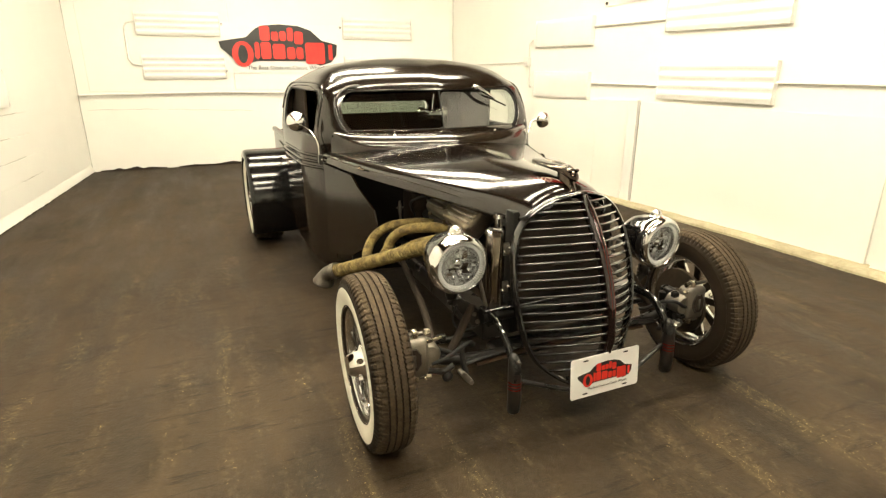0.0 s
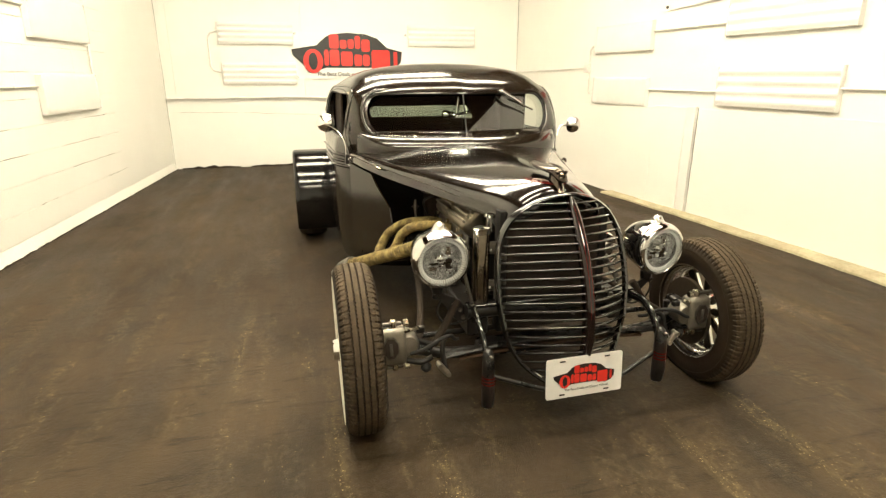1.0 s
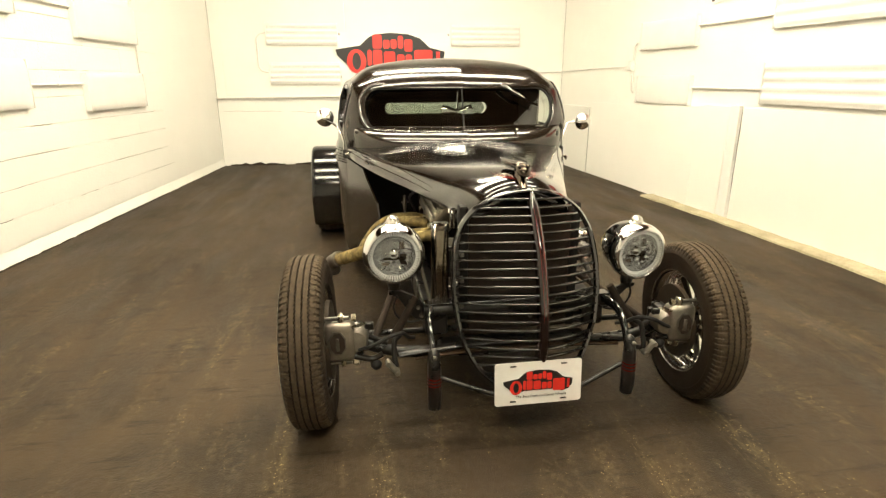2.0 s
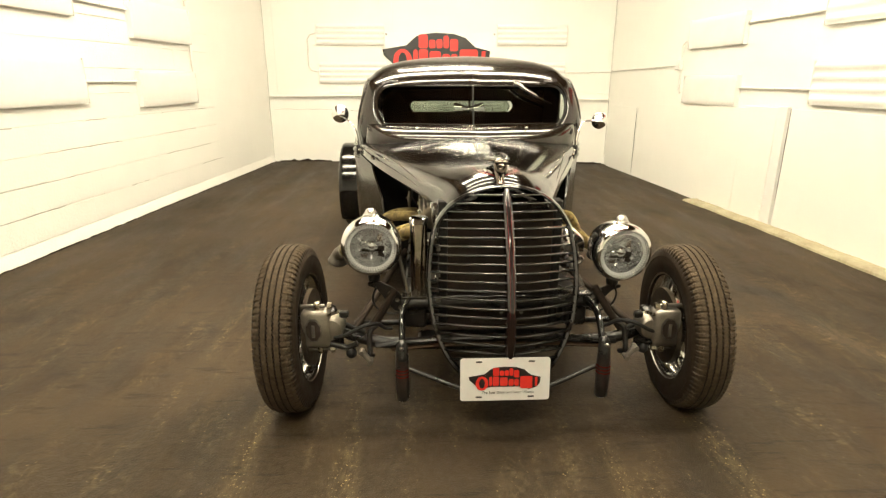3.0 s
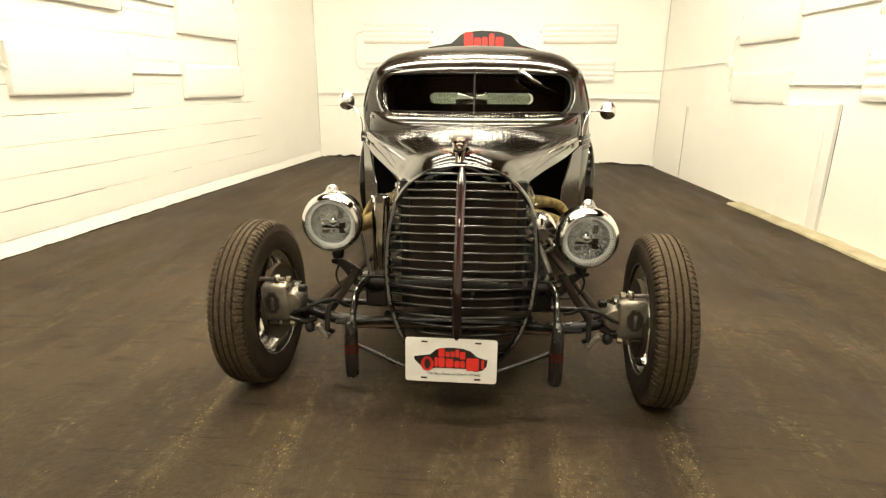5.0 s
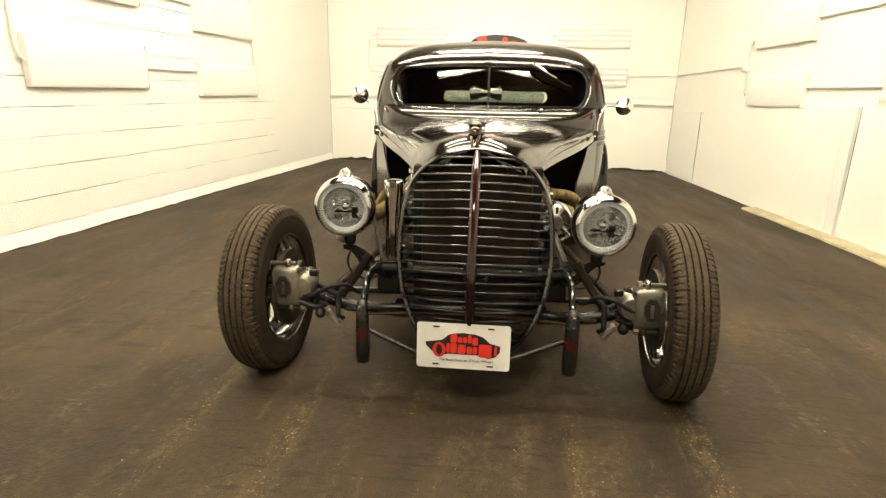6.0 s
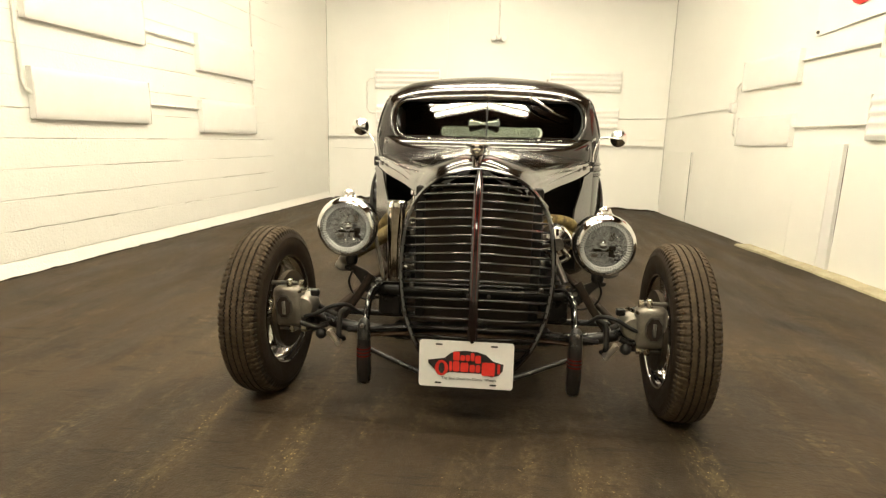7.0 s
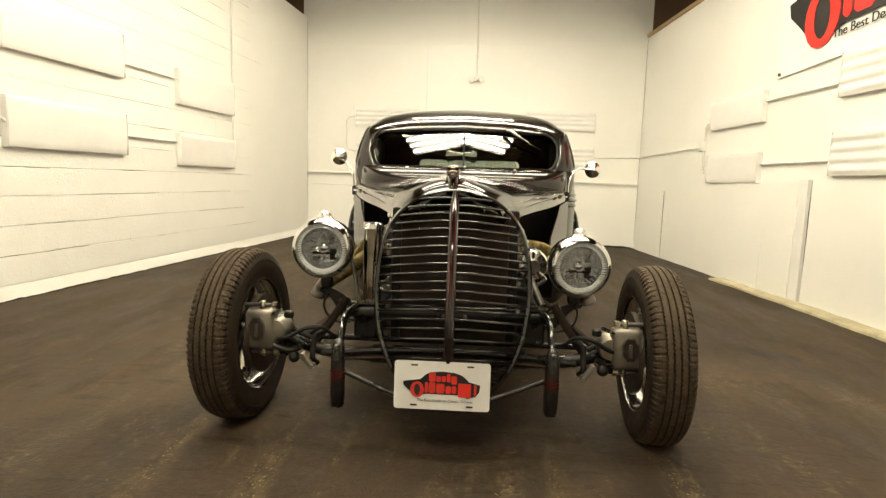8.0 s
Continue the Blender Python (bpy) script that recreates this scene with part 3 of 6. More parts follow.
# ---- fluorescent fixtures on the walls ----
def wall_fixture(m, length, height, louvred, group):
    """A shallow tube fixture, unlit: x along, z up, -y out of the wall."""
    fx = thing("wall_light", "unlit white metal wall fixture with a ribbed face" if louvred else "unlit white fluorescent fixture with a smooth lens on the wall", "wall light", m, group)
    d = 0.05
    part("housing", box((length, 0.03, height), (0, -0.016, 0), 0.004, 1), fixture_white, fx)
    for s in (-1, 1):
        part("end_plate", box((0.006, d, height), (s * (length / 2 - 0.001), -d / 2 - 0.001, 0), 0.002, 1), fixture_white, fx)
    if louvred:
        prof = []
        for k in range(41):
            u = k / 40
            prof.append((-0.043 + 0.0055 * math.cos(math.tau * 4 * u), height * (u - 0.5) * 0.985))
        rings = [[(x, y, z) for y, z in prof] + [(x, -0.0315, height / 2 * 0.985), (x, -0.0315, -height / 2 * 0.985)] for x in (-length / 2 + 0.006, length / 2 - 0.006)]
        part("reflector", loft(rings), fixture_white, fx, "white metal face ribbed lengthwise", sharp=70)
    else:
        prof = []
        for k in range(9):
            a = math.pi * k / 8
            prof.append((-d * (0.72 + 0.28 * math.sin(a)), height / 2 * -math.cos(a) * 0.985))
        rings = [[(x, y, z) for y, z in prof] + [(x, -0.0315, height / 2 * 0.985), (x, -0.0315, -height / 2 * 0.985)] for x in (-length / 2 + 0.008, length / 2 - 0.008)]
        part("lens", loft(rings), fixture_white, fx, "milky white lens", sharp=50)
    return fx


def on_east(y, z):
    return Matrix.Translation((right_x(y) - 0.001, y, z)) @ Matrix.Rotation(radians(-90) + math.atan(0.0757), 4, "Z")


def on_west(y, z):
    return Matrix.Translation((left_x(y) + 0.008, y, z)) @ Matrix.Rotation(radians(90) - math.atan(0.085), 4, "Z")


def on_north(x, z):
    return Matrix.Translation((x, BACK_Y - 0.011, z))


EG, WG, NG = "lights on the east wall", "lights on the west wall", "lights on the end wall"
wall_fixture(on_east(4.37, 1.70), 1.0, 0.30, False, EG)
wall_fixture(on_east(4.37, 1.12), 1.0, 0.30, False, EG)
wall_fixture(on_east(2.29, 1.80), 1.18, 0.34, True, EG)
wall_fixture(on_east(2.32, 1.20), 1.16, 0.34, True, EG)
wall_fixture(on_west(2.43, 1.87), 1.13, 0.36, False, WG)
wall_fixture(on_west(2.43, 1.215), 1.13, 0.345, False, WG)
wall_fixture(on_west(4.26, 1.755), 1.06, 0.345, False, WG)
wall_fixture(on_west(4.26, 1.14), 1.06, 0.32, False, WG)
wall_fixture(on_north(-1.365, 1.86), 1.0, 0.29, True, NG)
wall_fixture(on_north(-1.35, 1.325), 1.0, 0.30, True, NG)
wall_fixture(on_north(1.32, 1.86), 1.04, 0.29, True, NG)
wall_fixture(on_north(1.32, 1.32), 1.04, 0.30, True, NG)


# ---- conduits, boxes, sensor ----
def conduit(pts, label="thin painted metal conduit along the wall", r=0.0105, clips=()):
    c = thing("conduit", label, "conduit", None, "conduits on the walls")
    part("pipe", tube(pts, r, 10, 1, smooth=False), conduit_paint, c)
    for q in clips:
        part("clip", box((0.03, 0.03, 0.022), q, 0.005, 1), conduit_paint, c)
    return c


def ex(y, z, off=0.02):
    return (right_x(y) - off, y, z)


def wx(y, z, off=0.025):
    return (left_x(y) + off, y, z)


conduit([ex(3.86, 1.742), ex(2.88, 1.742)], clips=[ex(3.3, 1.742)])
conduit([ex(3.86, 1.15), ex(2.90, 1.15)], clips=[ex(3.35, 1.15)])
conduit([ex(1.76, 1.20), ex(-1.5, 1.20)], clips=[ex(0.6, 1.20)])
conduit([ex(7.05, 1.345), ex(5.12, 1.385)], r=0.007)
conduit([ex(4.96, 1.64), ex(5.02, 1.60), ex(5.02, 1.1), ex(4.98, 1.08)])
conduit([(right_x(7.05) - 0.03, BACK_Y - 0.02, 1.34), (1.84, BACK_Y - 0.025, 1.325)])
conduit([wx(2.98, 1.82), wx(3.72, 1.82)], clips=[wx(3.36, 1.82)])
conduit([wx(2.98, 1.21), wx(3.72, 1.21)], clips=[wx(3.36, 1.21)])
conduit([wx(1.89, 1.20, 0.04), wx(1.83, 1.235, 0.035), wx(1.82, 1.30), wx(1.82, 1.5), wx(1.79, 3.2)], r=0.012)
conduit([wx(4.80, 3.34), wx(4.80, 1.97)])
conduit([wx(4.80, 1.57), wx(4.80, 1.31)])
conduit([(-1.87, BACK_Y - 0.03, 1.88), (-1.96, BACK_Y - 0.03, 1.86), (-2.0, BACK_Y - 0.03, 1.8), (-2.0, BACK_Y - 0.03, 1.42), (-1.96, BACK_Y - 0.03, 1.36), (-1.86, BACK_Y - 0.03, 1.34)])

bx = thing("junction_box", "small white painted electrical junction box on the wall", "junction box", on_east(5.05, 1.385))
part("body", box((0.09, 0.05, 0.11), (0, -0.026, 0), 0.006, 2), conduit_paint, bx)
part("cover", box((0.075, 0.008, 0.095), (0, -0.054, 0), 0.003, 1), fixture_white, bx)

sn = thing("twin_head_lamp", "white twin-head emergency lamp hung under a conduit", "emergency lamp", Matrix.Translation((0.01, BACK_Y - 0.02, 2.47)))
part("body", box((0.07, 0.06, 0.07), (0, -0.034, 0.005), 0.012, 2), fixture_white, sn)
part("pipe", tube([(0, -0.03, 0.04), (0, -0.03, 2.2)], 0.012, 10, smooth=False), conduit_paint, sn)
for s in (-1, 1):
    hd = part("lamp_head", lathe([(-0.05, 0.026), (-0.01, 0.044), (0.02, 0.046), (0.022, 0.036)], "y", 18, (0, 0, 0), True), fixture_white, sn)
    hd.matrix_basis = Matrix.Translation((s * 0.065, -0.05, -0.012)) @ Matrix.Rotation(radians(s * 30), 4, "Z") @ Matrix.Rotation(radians(180), 4, "Z")


# ---- banners ----
def banner(m, w, h, mark_w, mark_x, mark_z, words_size, words_z, label):
    bn = thing("banner", label, "banner", m)
    rings = []
    for k in range(25):
        x = -w / 2 + w * k / 24
        wave = 0.006 * math.sin(k * 0.9) - 0.008
        sag = 0.012 * math.sin(math.pi * k / 24)
        rings.append([(x, wave - 0.001, -h / 2 + sag * 0.4), (x, wave - 0.001, h / 2 - sag), (x, 0.0, h / 2 - sag), (x, 0.0, -h / 2 + sag * 0.4)])
    part("sheet", loft(rings), banner_vinyl, bn, sharp=60)
    emblem(bn, mark_w, mark_x, mark_z, -0.018, 0.004)
    text_part("The Best Deals on Classic Wheels", words_size, print_black, bn, Matrix.Translation((mark_x + mark_w * (0.55 if mark_w < 2.0 else 0.54), -0.024, words_z)) @ Matrix.Rotation(radians(90), 4, "X"), depth=0.002)
    for sx in (-1, 1):
        for sz in (-1, 1):
            part("eyelet", lathe([(0.0, 0.014), (-0.02, 0.014), (-0.02, 0.007), (0.0, 0.007)], "y", 14, (sx * (w / 2 - 0.03), 0, sz * (h / 2 - 0.03))), rough_steel, bn)
    return bn


banner(Matrix.Translation((-0.04, BACK_Y - 0.02, 1.570)), 1.66, 0.65, 1.60, -0.86, -0.260, 0.078, -0.279, "white vinyl banner with a black car outline and red blocks")
banner(Matrix.Translation((right_x(2.35) - 0.012, 2.35, 2.42)) @ Matrix.Rotation(radians(-90) + math.atan(0.0757), 4, "Z") @ Matrix.Translation((-1.38, 0, -0.5)) @ Matrix.Rotation(radians(-2.4), 4, "Y") @ Matrix.Translation((1.38, 0, 0.5)), 2.76, 1.0, 2.36, -1.25, -0.40, 0.100, -0.345,
       "large white vinyl banner with a black car outline and red blocks")


# ---- ceiling lights, lit ----
def ceiling_light(m, length, group="hanging ceiling lights"):
    """A four-tube fixture along x, opening downwards."""
    cl = thing("ceiling_light", "lit white metal ceiling fixture with four fluorescent tubes", "ceiling light", m, group)
    half = length / 2
    part("housing", box((length + 0.06, 0.38, 0.05), (0, 0, 0.075), 0.01, 1), fixture_white, cl)
    for s in (-1, 1):
        part("end_plate", box((0.012, 0.40, 0.05), (s * (half + 0.045), 0, 0.080), 0.003, 1), fixture_white, cl)
        part("skirt", box((length + 0.07, 0.010, 0.100), (0, s * 0.205, 0.050), 0.003, 1), fixture_white, cl)
    for k in range(4):
        part("tube", lathe([(-half, 0.0175), (half, 0.0175)], "x", 8, (0, (k - 1.5) * 0.095, 0.0)), lit_tube, cl)
    for s in (-1, 1):
        part("hanger", rod((s * 0.7, 0, 0.1), (s * 0.7, 0, CEIL - m.translation.z), 0.005, 6), rough_steel, cl)
    return cl


# the last one, at y = -2.45, is an unseen addition that brightens the front
for x, y, z, length in ((-1.24, -0.28, 3.42, 1.8), (1.02, -0.28, 3.42, 1.8), (-1.08, 1.25, 3.60, 1.8), (0.83, 1.25, 3.60, 1.8), (-1.08, 3.05, 3.46, 1.8), (0.83, 3.05, 3.46, 1.8), (-0.15, 4.55, 3.78, 1.8), (-0.27, -2.45, 3.5, 1.8)):
    ceiling_light(Matrix.Translation((x, y, z)), length)


# ---- the pickup ----
truck = thing("hot_rod_pickup", "satin black chopped hot rod pickup with open front wheels on whitewalls", "pickup truck", pose(0.004, 0, 0, 0, 0, 0.55))

# cab: level sections stacked upwards: height, half width, front, back, squareness
CAB = [
    (0.17, 0.670, 1.53, 2.74, 8.0), (0.20, 0.690, 1.51, 2.77, 8.0), (0.45, 0.712, 1.50, 2.79, 8.0), (0.70, 0.718, 1.49, 2.80, 8.0), (0.84, 0.724, 1.48, 2.80, 10.0),
    (0.92, 0.724, 1.470, 2.795, 11.0), (0.98, 0.719, 1.482, 2.79, 11.0), (1.04, 0.711, 1.505, 2.78, 11.0), (1.10, 0.700, 1.528, 2.77, 10.5), (1.15, 0.687, 1.547, 2.75, 9.5),
    (1.195, 0.671, 1.565, 2.73, 7.6), (1.225, 0.652, 1.585, 2.70, 5.6), (1.25, 0.622, 1.615, 2.66, 4.8), (1.275, 0.588, 1.66, 2.60, 4.2), (1.302, 0.540, 1.73, 2.52, 3.6),
    (1.326, 0.465, 1.81, 2.43, 3.2), (1.345, 0.355, 1.90, 2.32, 2.8), (1.360, 0.215, 1.98, 2.22, 2.4), (1.367, 0.060, 2.05, 2.14, 2.0),
]


def cab_taper(y, z):
    """The cab narrows forwards, and more so below the belt, where the cowl's sides run in."""
    high = 0.918 + 0.082 * min(1.0, max(0.0, (y - 1.5) / 1.0))
    low = 0.832 + 0.168 * min(1.0, max(0.0, (y - 1.47) / 0.44))
    f = min(1.0, max(0.0, (z - 0.80) / 0.17))
    return low + (high - low) * f


VEE = 0.21  # how far each half of the front runs back, for a metre of width
GLASS_VEE = 0.265


def cab_ring(z, w, f, b, n, grow=0.0, count=112):
    w, f, b = w + grow, f - grow, b + grow
    mid, half = (f + b) / 2, (b - f) / 2
    arc = []
    for k in range(241):
        a = math.pi / 2 * k / 240
        c, sn_ = math.cos(a), math.sin(a)
        arc.append((w * max(c, 0.0) ** (2 / n), half * max(sn_, 0.0) ** (2 / n)))
    arc[-1] = (0.0, half)
    arc = spread(arc, count // 4)
    loop = arc[:-1] + [(-x, y) for x, y in arc[:0:-1]] + [(-x, -y) for x, y in arc[:-1]] + [(x, -y) for x, y in arc[:0:-1]]
    ring = []
    for u, q in loop:
        v = q / half
        y = mid + q
        taper = cab_taper(y, z)
        if z > 1.25:
            taper += (1 - taper) * min(1.0, (z - 1.25) / 0.09)
        x = u * taper
        y += max(0.0, -v) ** 2 * VEE * abs(x)
        ring.append((x, y, z))
    return ring


def cab_row(z):
    """Half width, front, back and squareness of the cab at a height."""
    zs = [r[0] for r in CAB]
    return [curve_at(zs, [r[k] for r in CAB], z) for k in range(1, 5)]


def cab_front(x, z):
    """The y of the cab's front skin."""
    w, f, b, n = cab_row(z)
    w *= 0.918
    v = (1 - min(0.999, abs(x) / w) ** n) ** (1 / n)
    return (f + b) / 2 - (b - f) / 2 * v + v ** 2 * VEE * abs(x)


def cab_side(y, z):
    w, f, b, n = cab_row(z)
    mid, half = (f + b) / 2, (b - f) / 2
    v = min(0.999, abs((y - mid) / half))
    x = w * cab_taper(y, z) * (1 - v ** n) ** (1 / n)
    if y >= mid:
        return x
    lo, hi = v, 0.999
    for _ in range(24):
        v = (lo + hi) / 2
        x = w * cab_taper(mid - half * v, z) * (1 - v ** n) ** (1 / n)
        if mid - half * v + v * v * VEE * x > y:
            lo = v
        else:
            hi = v
    return x


def dense(rows, step=0.02):
    """More rows between the given ones, by a smooth curve through them."""
    out = []
    for r, q in zip(rows, rows[1:]):
        n = max(1, int(round((q[0] - r[0]) / step)), int(round(abs(q[1] - r[1]) / step)))
        for k in range(n):
            z = r[0] + (q[0] - r[0]) * k / n
            out.append((z, *cab_row(z)))
    out.append(rows[-1])
    return out


outer = [cab_ring(*r) for r in dense(CAB)]
inner_rows = [r for r in dense(CAB) if 0.22 < r[0] < 1.325]
bm = loft(outer)
cab = part("cab", bm, satin_paint, truck, "satin black steel cab with a chopped roof")
inner = part("tmp_inner", loft([cab_ring(*r, grow=-0.028) for r in inner_rows]), inner_black)


def cutter(outline, depth, plane, at):
    return part("tmp_cutter", slab(outline, depth, plane, at), inner_black)


def droop(pts):
    """The lower edge sinks towards both ends."""
    return [(x, z - (0.020 * min(1.0, abs(x) / 0.45) if z < 1.088 else 0.0) * min(1.0, (1.088 - z) / 0.08)) if z < 1.088 else (x, z) for x, z in pts]


WS = droop(round_rect(1.105, 0.205, 0.098, 10, 0.0, 1.092))
RW = round_rect(0.79, 0.082, 0.0405, 8, 0.0, 1.028)
SW = round_rect(0.75, 0.245, 0.085, 8, 2.125, 1.066)
cut(cab, [inner, cutter(WS, 0.6, "xz", 1.2), cutter(RW, 0.6, "xz", 2.5), cutter(SW, -0.4, "yz", -0.4), cutter(SW, 0.4, "yz", 0.4)])

# bead round the windshield, following the front skin
path = [(x, cab_front(x, z) + 0.004, z) for x, z in droop(round_rect(1.135, 0.235, 0.111, 12, 0.0, 1.092))]
part("windshield_bead", tube(path + [path[0]], 0.012, 10, 1, smooth=False), satin_paint, cab, "raised bead round the windshield", sharp=70)
path = [(x, cab_front(x, z) + 0.010, z) for x, z in droop(round_rect(1.10, 0.2, 0.093, 12, 0.0, 1.092))]
part("windshield_seal", tube(path + [path[0]], 0.007, 8, 1, smooth=False), hose_rubber, cab, "black rubber seal", sharp=70)
for s in (-1, 1):
    rings = []
    for k in range(2):
        x = s * (0.004 + 0.556 * k)
        rings.append([(x, 1.482 + (z - 0.98) * 0.386 + 0.020 + GLASS_VEE * abs(x), z) for z in (0.955, 1.205)])
    ob = part("windshield_pane", loft(rings, False), window_glass, cab, "faintly tinted glass pane", sharp=60)
    ob.visible_shadow = False
    if ob.data.polygons[0].normal.y > 0:
        ob.data.flip_normals()
part("windshield_divider", tube([(0, cab_front(0, z) + 0.008, z) for z in (0.985, 1.05, 1.12, 1.19)], 0.0045, 8), hose_rubber, cab, "thin centre post between the panes")
rw = part("rear_pane", slab(round_rect(0.80, 0.092, 0.0455, 8, 0.0, 1.028), 0.004, "xz", 2.768), window_glass, cab, "rear window glass")
rw.visible_shadow = False
for s in (-1, 1):
    # window frame bead and door outline
    path = [(s * (cab_side(y, z) - 0.004), y, z) for y, z in round_rect(0.752, 0.247, 0.086, 10, 2.125, 1.066)]
    part("window_seal", tube(path + [path[0]], 0.006, 8, 1, smooth=False), hose_rubber, cab, "black rubber window seal", sharp=70)
    rail = [(1.715, 1.00), (1.720, 1.08), (1.735, 1.155), (1.77, 1.198), (1.83, 1.222), (1.95, 1.230), (2.2, 1.230), (2.45, 1.222), (2.57, 1.195), (2.63, 1.14), (2.65, 1.05)]
    part("drip_rail", tube([(s * (cab_side(y, z) + 0.001), y, z) for y, z in rail], 0.0065, 8, 5), satin_paint, cab, "thin raised rail over the door", sharp=70)
    part("side_trim", box((0.016, 0.45, 0.36), (s * 0.636, 2.375, 1.02), 0.006, 1), inner_black, cab, "dark inner trim panel behind the side window")
    edge = [(1.70, 0.24), (1.70, 0.5), (1.70, 0.75), (1.705, 0.95), (1.73, 1.08), (1.80, 1.17), (1.95, 1.205), (2.15, 1.21), (2.40, 1.20), (2.54, 1.15), (2.60, 1.05), (2.605, 0.9), (2.605, 0.6), (2.605, 0.24)]
    part("door_seam", tube([(s * (cab_side(y, z) - 0.0005), y, z) for y, z in edge], 0.0018, 6, 5), inner_black, cab, "dark shut line of the door")
    # three belt mouldings
    for dz in (0.0, -0.034, -0.066):
        pts = [(s * (cab_side(y, 0.842 + dz - 0.020 * (y - 1.6)) + 0.001), y, 0.842 + dz - 0.020 * (y - 1.6)) for y in (1.63, 1.7, 1.9, 2.1, 2.3, 2.5, 2.7)]
        part("belt_moulding", tube(pts, 0.009, 8, 4), satin_paint, cab, sharp=70)
    rings = []
    zs = [0.245 + 0.0575 * k for k in range(13)]
    for k in range(19):
        y = 1.706 + 0.892 * k / 18
        ring = [(s * (cab_side(y, z) + 0.0012), y, z) for z in zs]
        rings.append(ring + [(s * (abs(x) - 0.012), y, z) for x, _, z in ring[::-1]])
    door = part("door", loft(rings), satin_paint, cab, "satin black door skin below the window", sharp=35)
    h = part("door_handle", tube([(s * 0.705, 2.42, 0.735), (s * 0.742, 2.425, 0.735), (s * 0.752, 2.46, 0.732), (s * 0.748, 2.53, 0.725), (s * 0.742, 2.555, 0.70)], [0.012, 0.011, 0.010, 0.009, 0.006], 10), chrome, door, "chrome door handle")
    part("escutcheon", lathe([(0.0, 0.02), (0.012, 0.018), (0.014, 0.0)], "x", 16, (s * 0.705, 2.42, 0.735)), chrome, door)

# roof seam in the middle of the cowl and head
part("head_seam", tube([(0, cab_front(0, z) - 0.001, z) for z in (1.205, 1.22, 1.24)], 0.0014, 6), inner_black, cab)


# bonnet: cross sections from the grille to the windshield
HOOD = [  # y, half width, top, edge height, squareness
    (0.268, 0.120, 0.862, 0.815, 2.1), (0.28, 0.155, 0.877, 0.800, 2.1), (0.30, 0.182, 0.889, 0.785, 2.1), (0.33, 0.198, 0.898, 0.776, 2.2), (0.38, 0.216, 0.905, 0.770, 2.4), (0.45, 0.236, 0.910, 0.769, 2.6), (0.60, 0.284, 0.915, 0.776, 3.0),
    (0.80, 0.352, 0.919, 0.783, 3.4), (1.00, 0.425, 0.922, 0.788, 3.8), (1.20, 0.497, 0.924, 0.796, 4.2), (1.35, 0.548, 0.926, 0.805, 4.6), (1.44, 0.578, 0.927, 0.811, 5.0), (1.50, 0.598, 0.928, 0.817, 5.4), (1.56, 0.612, 0.929, 0.822, 5.6), (1.62, 0.628, 0.930, 0.824, 5.7), (1.68, 0.640, 0.930, 0.826, 5.8),
]


def hood_at(y):
    return [curve_at([r[0] for r in HOOD], [r[k] for r in HOOD], y) for k in range(1, 5)]


def hood_curve(y, count=40):
    """Half of the bonnet's section at y, from its middle to its lower edge: a broad top, a tight shoulder, a flat side."""
    w, zt, ze, _ = hood_at(y)
    lean = float(np.interp(y, [0.30, 0.5, 1.0, 1.5], [0.014, 0.000, 0.003, 0.002]))
    crown = float(np.interp(y, [0.30, 0.6, 1.1, 1.6], [0.046, 0.062, 0.068, 0.056]))
    tight = float(np.interp(y, [0.30, 0.5, 0.9, 1.5], [1.2, 2.0, 3.0, 4.0]))
    pts = []
    for k in range(301):
        t = k / 300
        a, b, c = (1 - t) ** 2, 2 * t * (1 - t) * tight, t * t
        x = (b * (w - lean) + c * w) / (a + b + c)
        z = ((a + b) * (zt - crown) + c * ze) / (a + b + c)
        lift = max(0.0, 1 - (x / (w - lean * 0.5)) ** 2)
        pts.append((x, z + crown * lift + 0.008 * math.exp(-(x / 0.11) ** 2) * min(1.0, max(0.0, 1.62 - y) * 2)))
    return spread(pts, count)


def hood_top(x, y):
    c = [p for p in hood_curve(y) if p[0] < 0.9 * hood_at(y)[0]]
    return float(np.interp(abs(x), [p[0] for p in c], [p[1] for p in c]))


rings = []
for i in range(64):
    y = 0.268 + (1.68 - 0.268) * (i / 63) ** 1.35
    w, zt, ze, n = hood_at(y)
    half = hood_curve(y)
    ring = [(-x, y, z) for x, z in half[::-1]] + [(x, y, z) for x, z in half[1:]]
    low = 0.011
    ring = [(-w * 0.985, y, ze - low), (-w, y, ze - low * 0.6)] + ring + [(w, y, ze - low * 0.6), (w * 0.985, y, ze - low)]
    ring += [(x * 0.955, y + 0.0, z - 0.012) for x, _, z in ring[::-1]]
    rings.append(ring)
hood = part("hood", loft(rings), hood_paint, truck, "satin black hood narrowing to the grille", sharp=32)
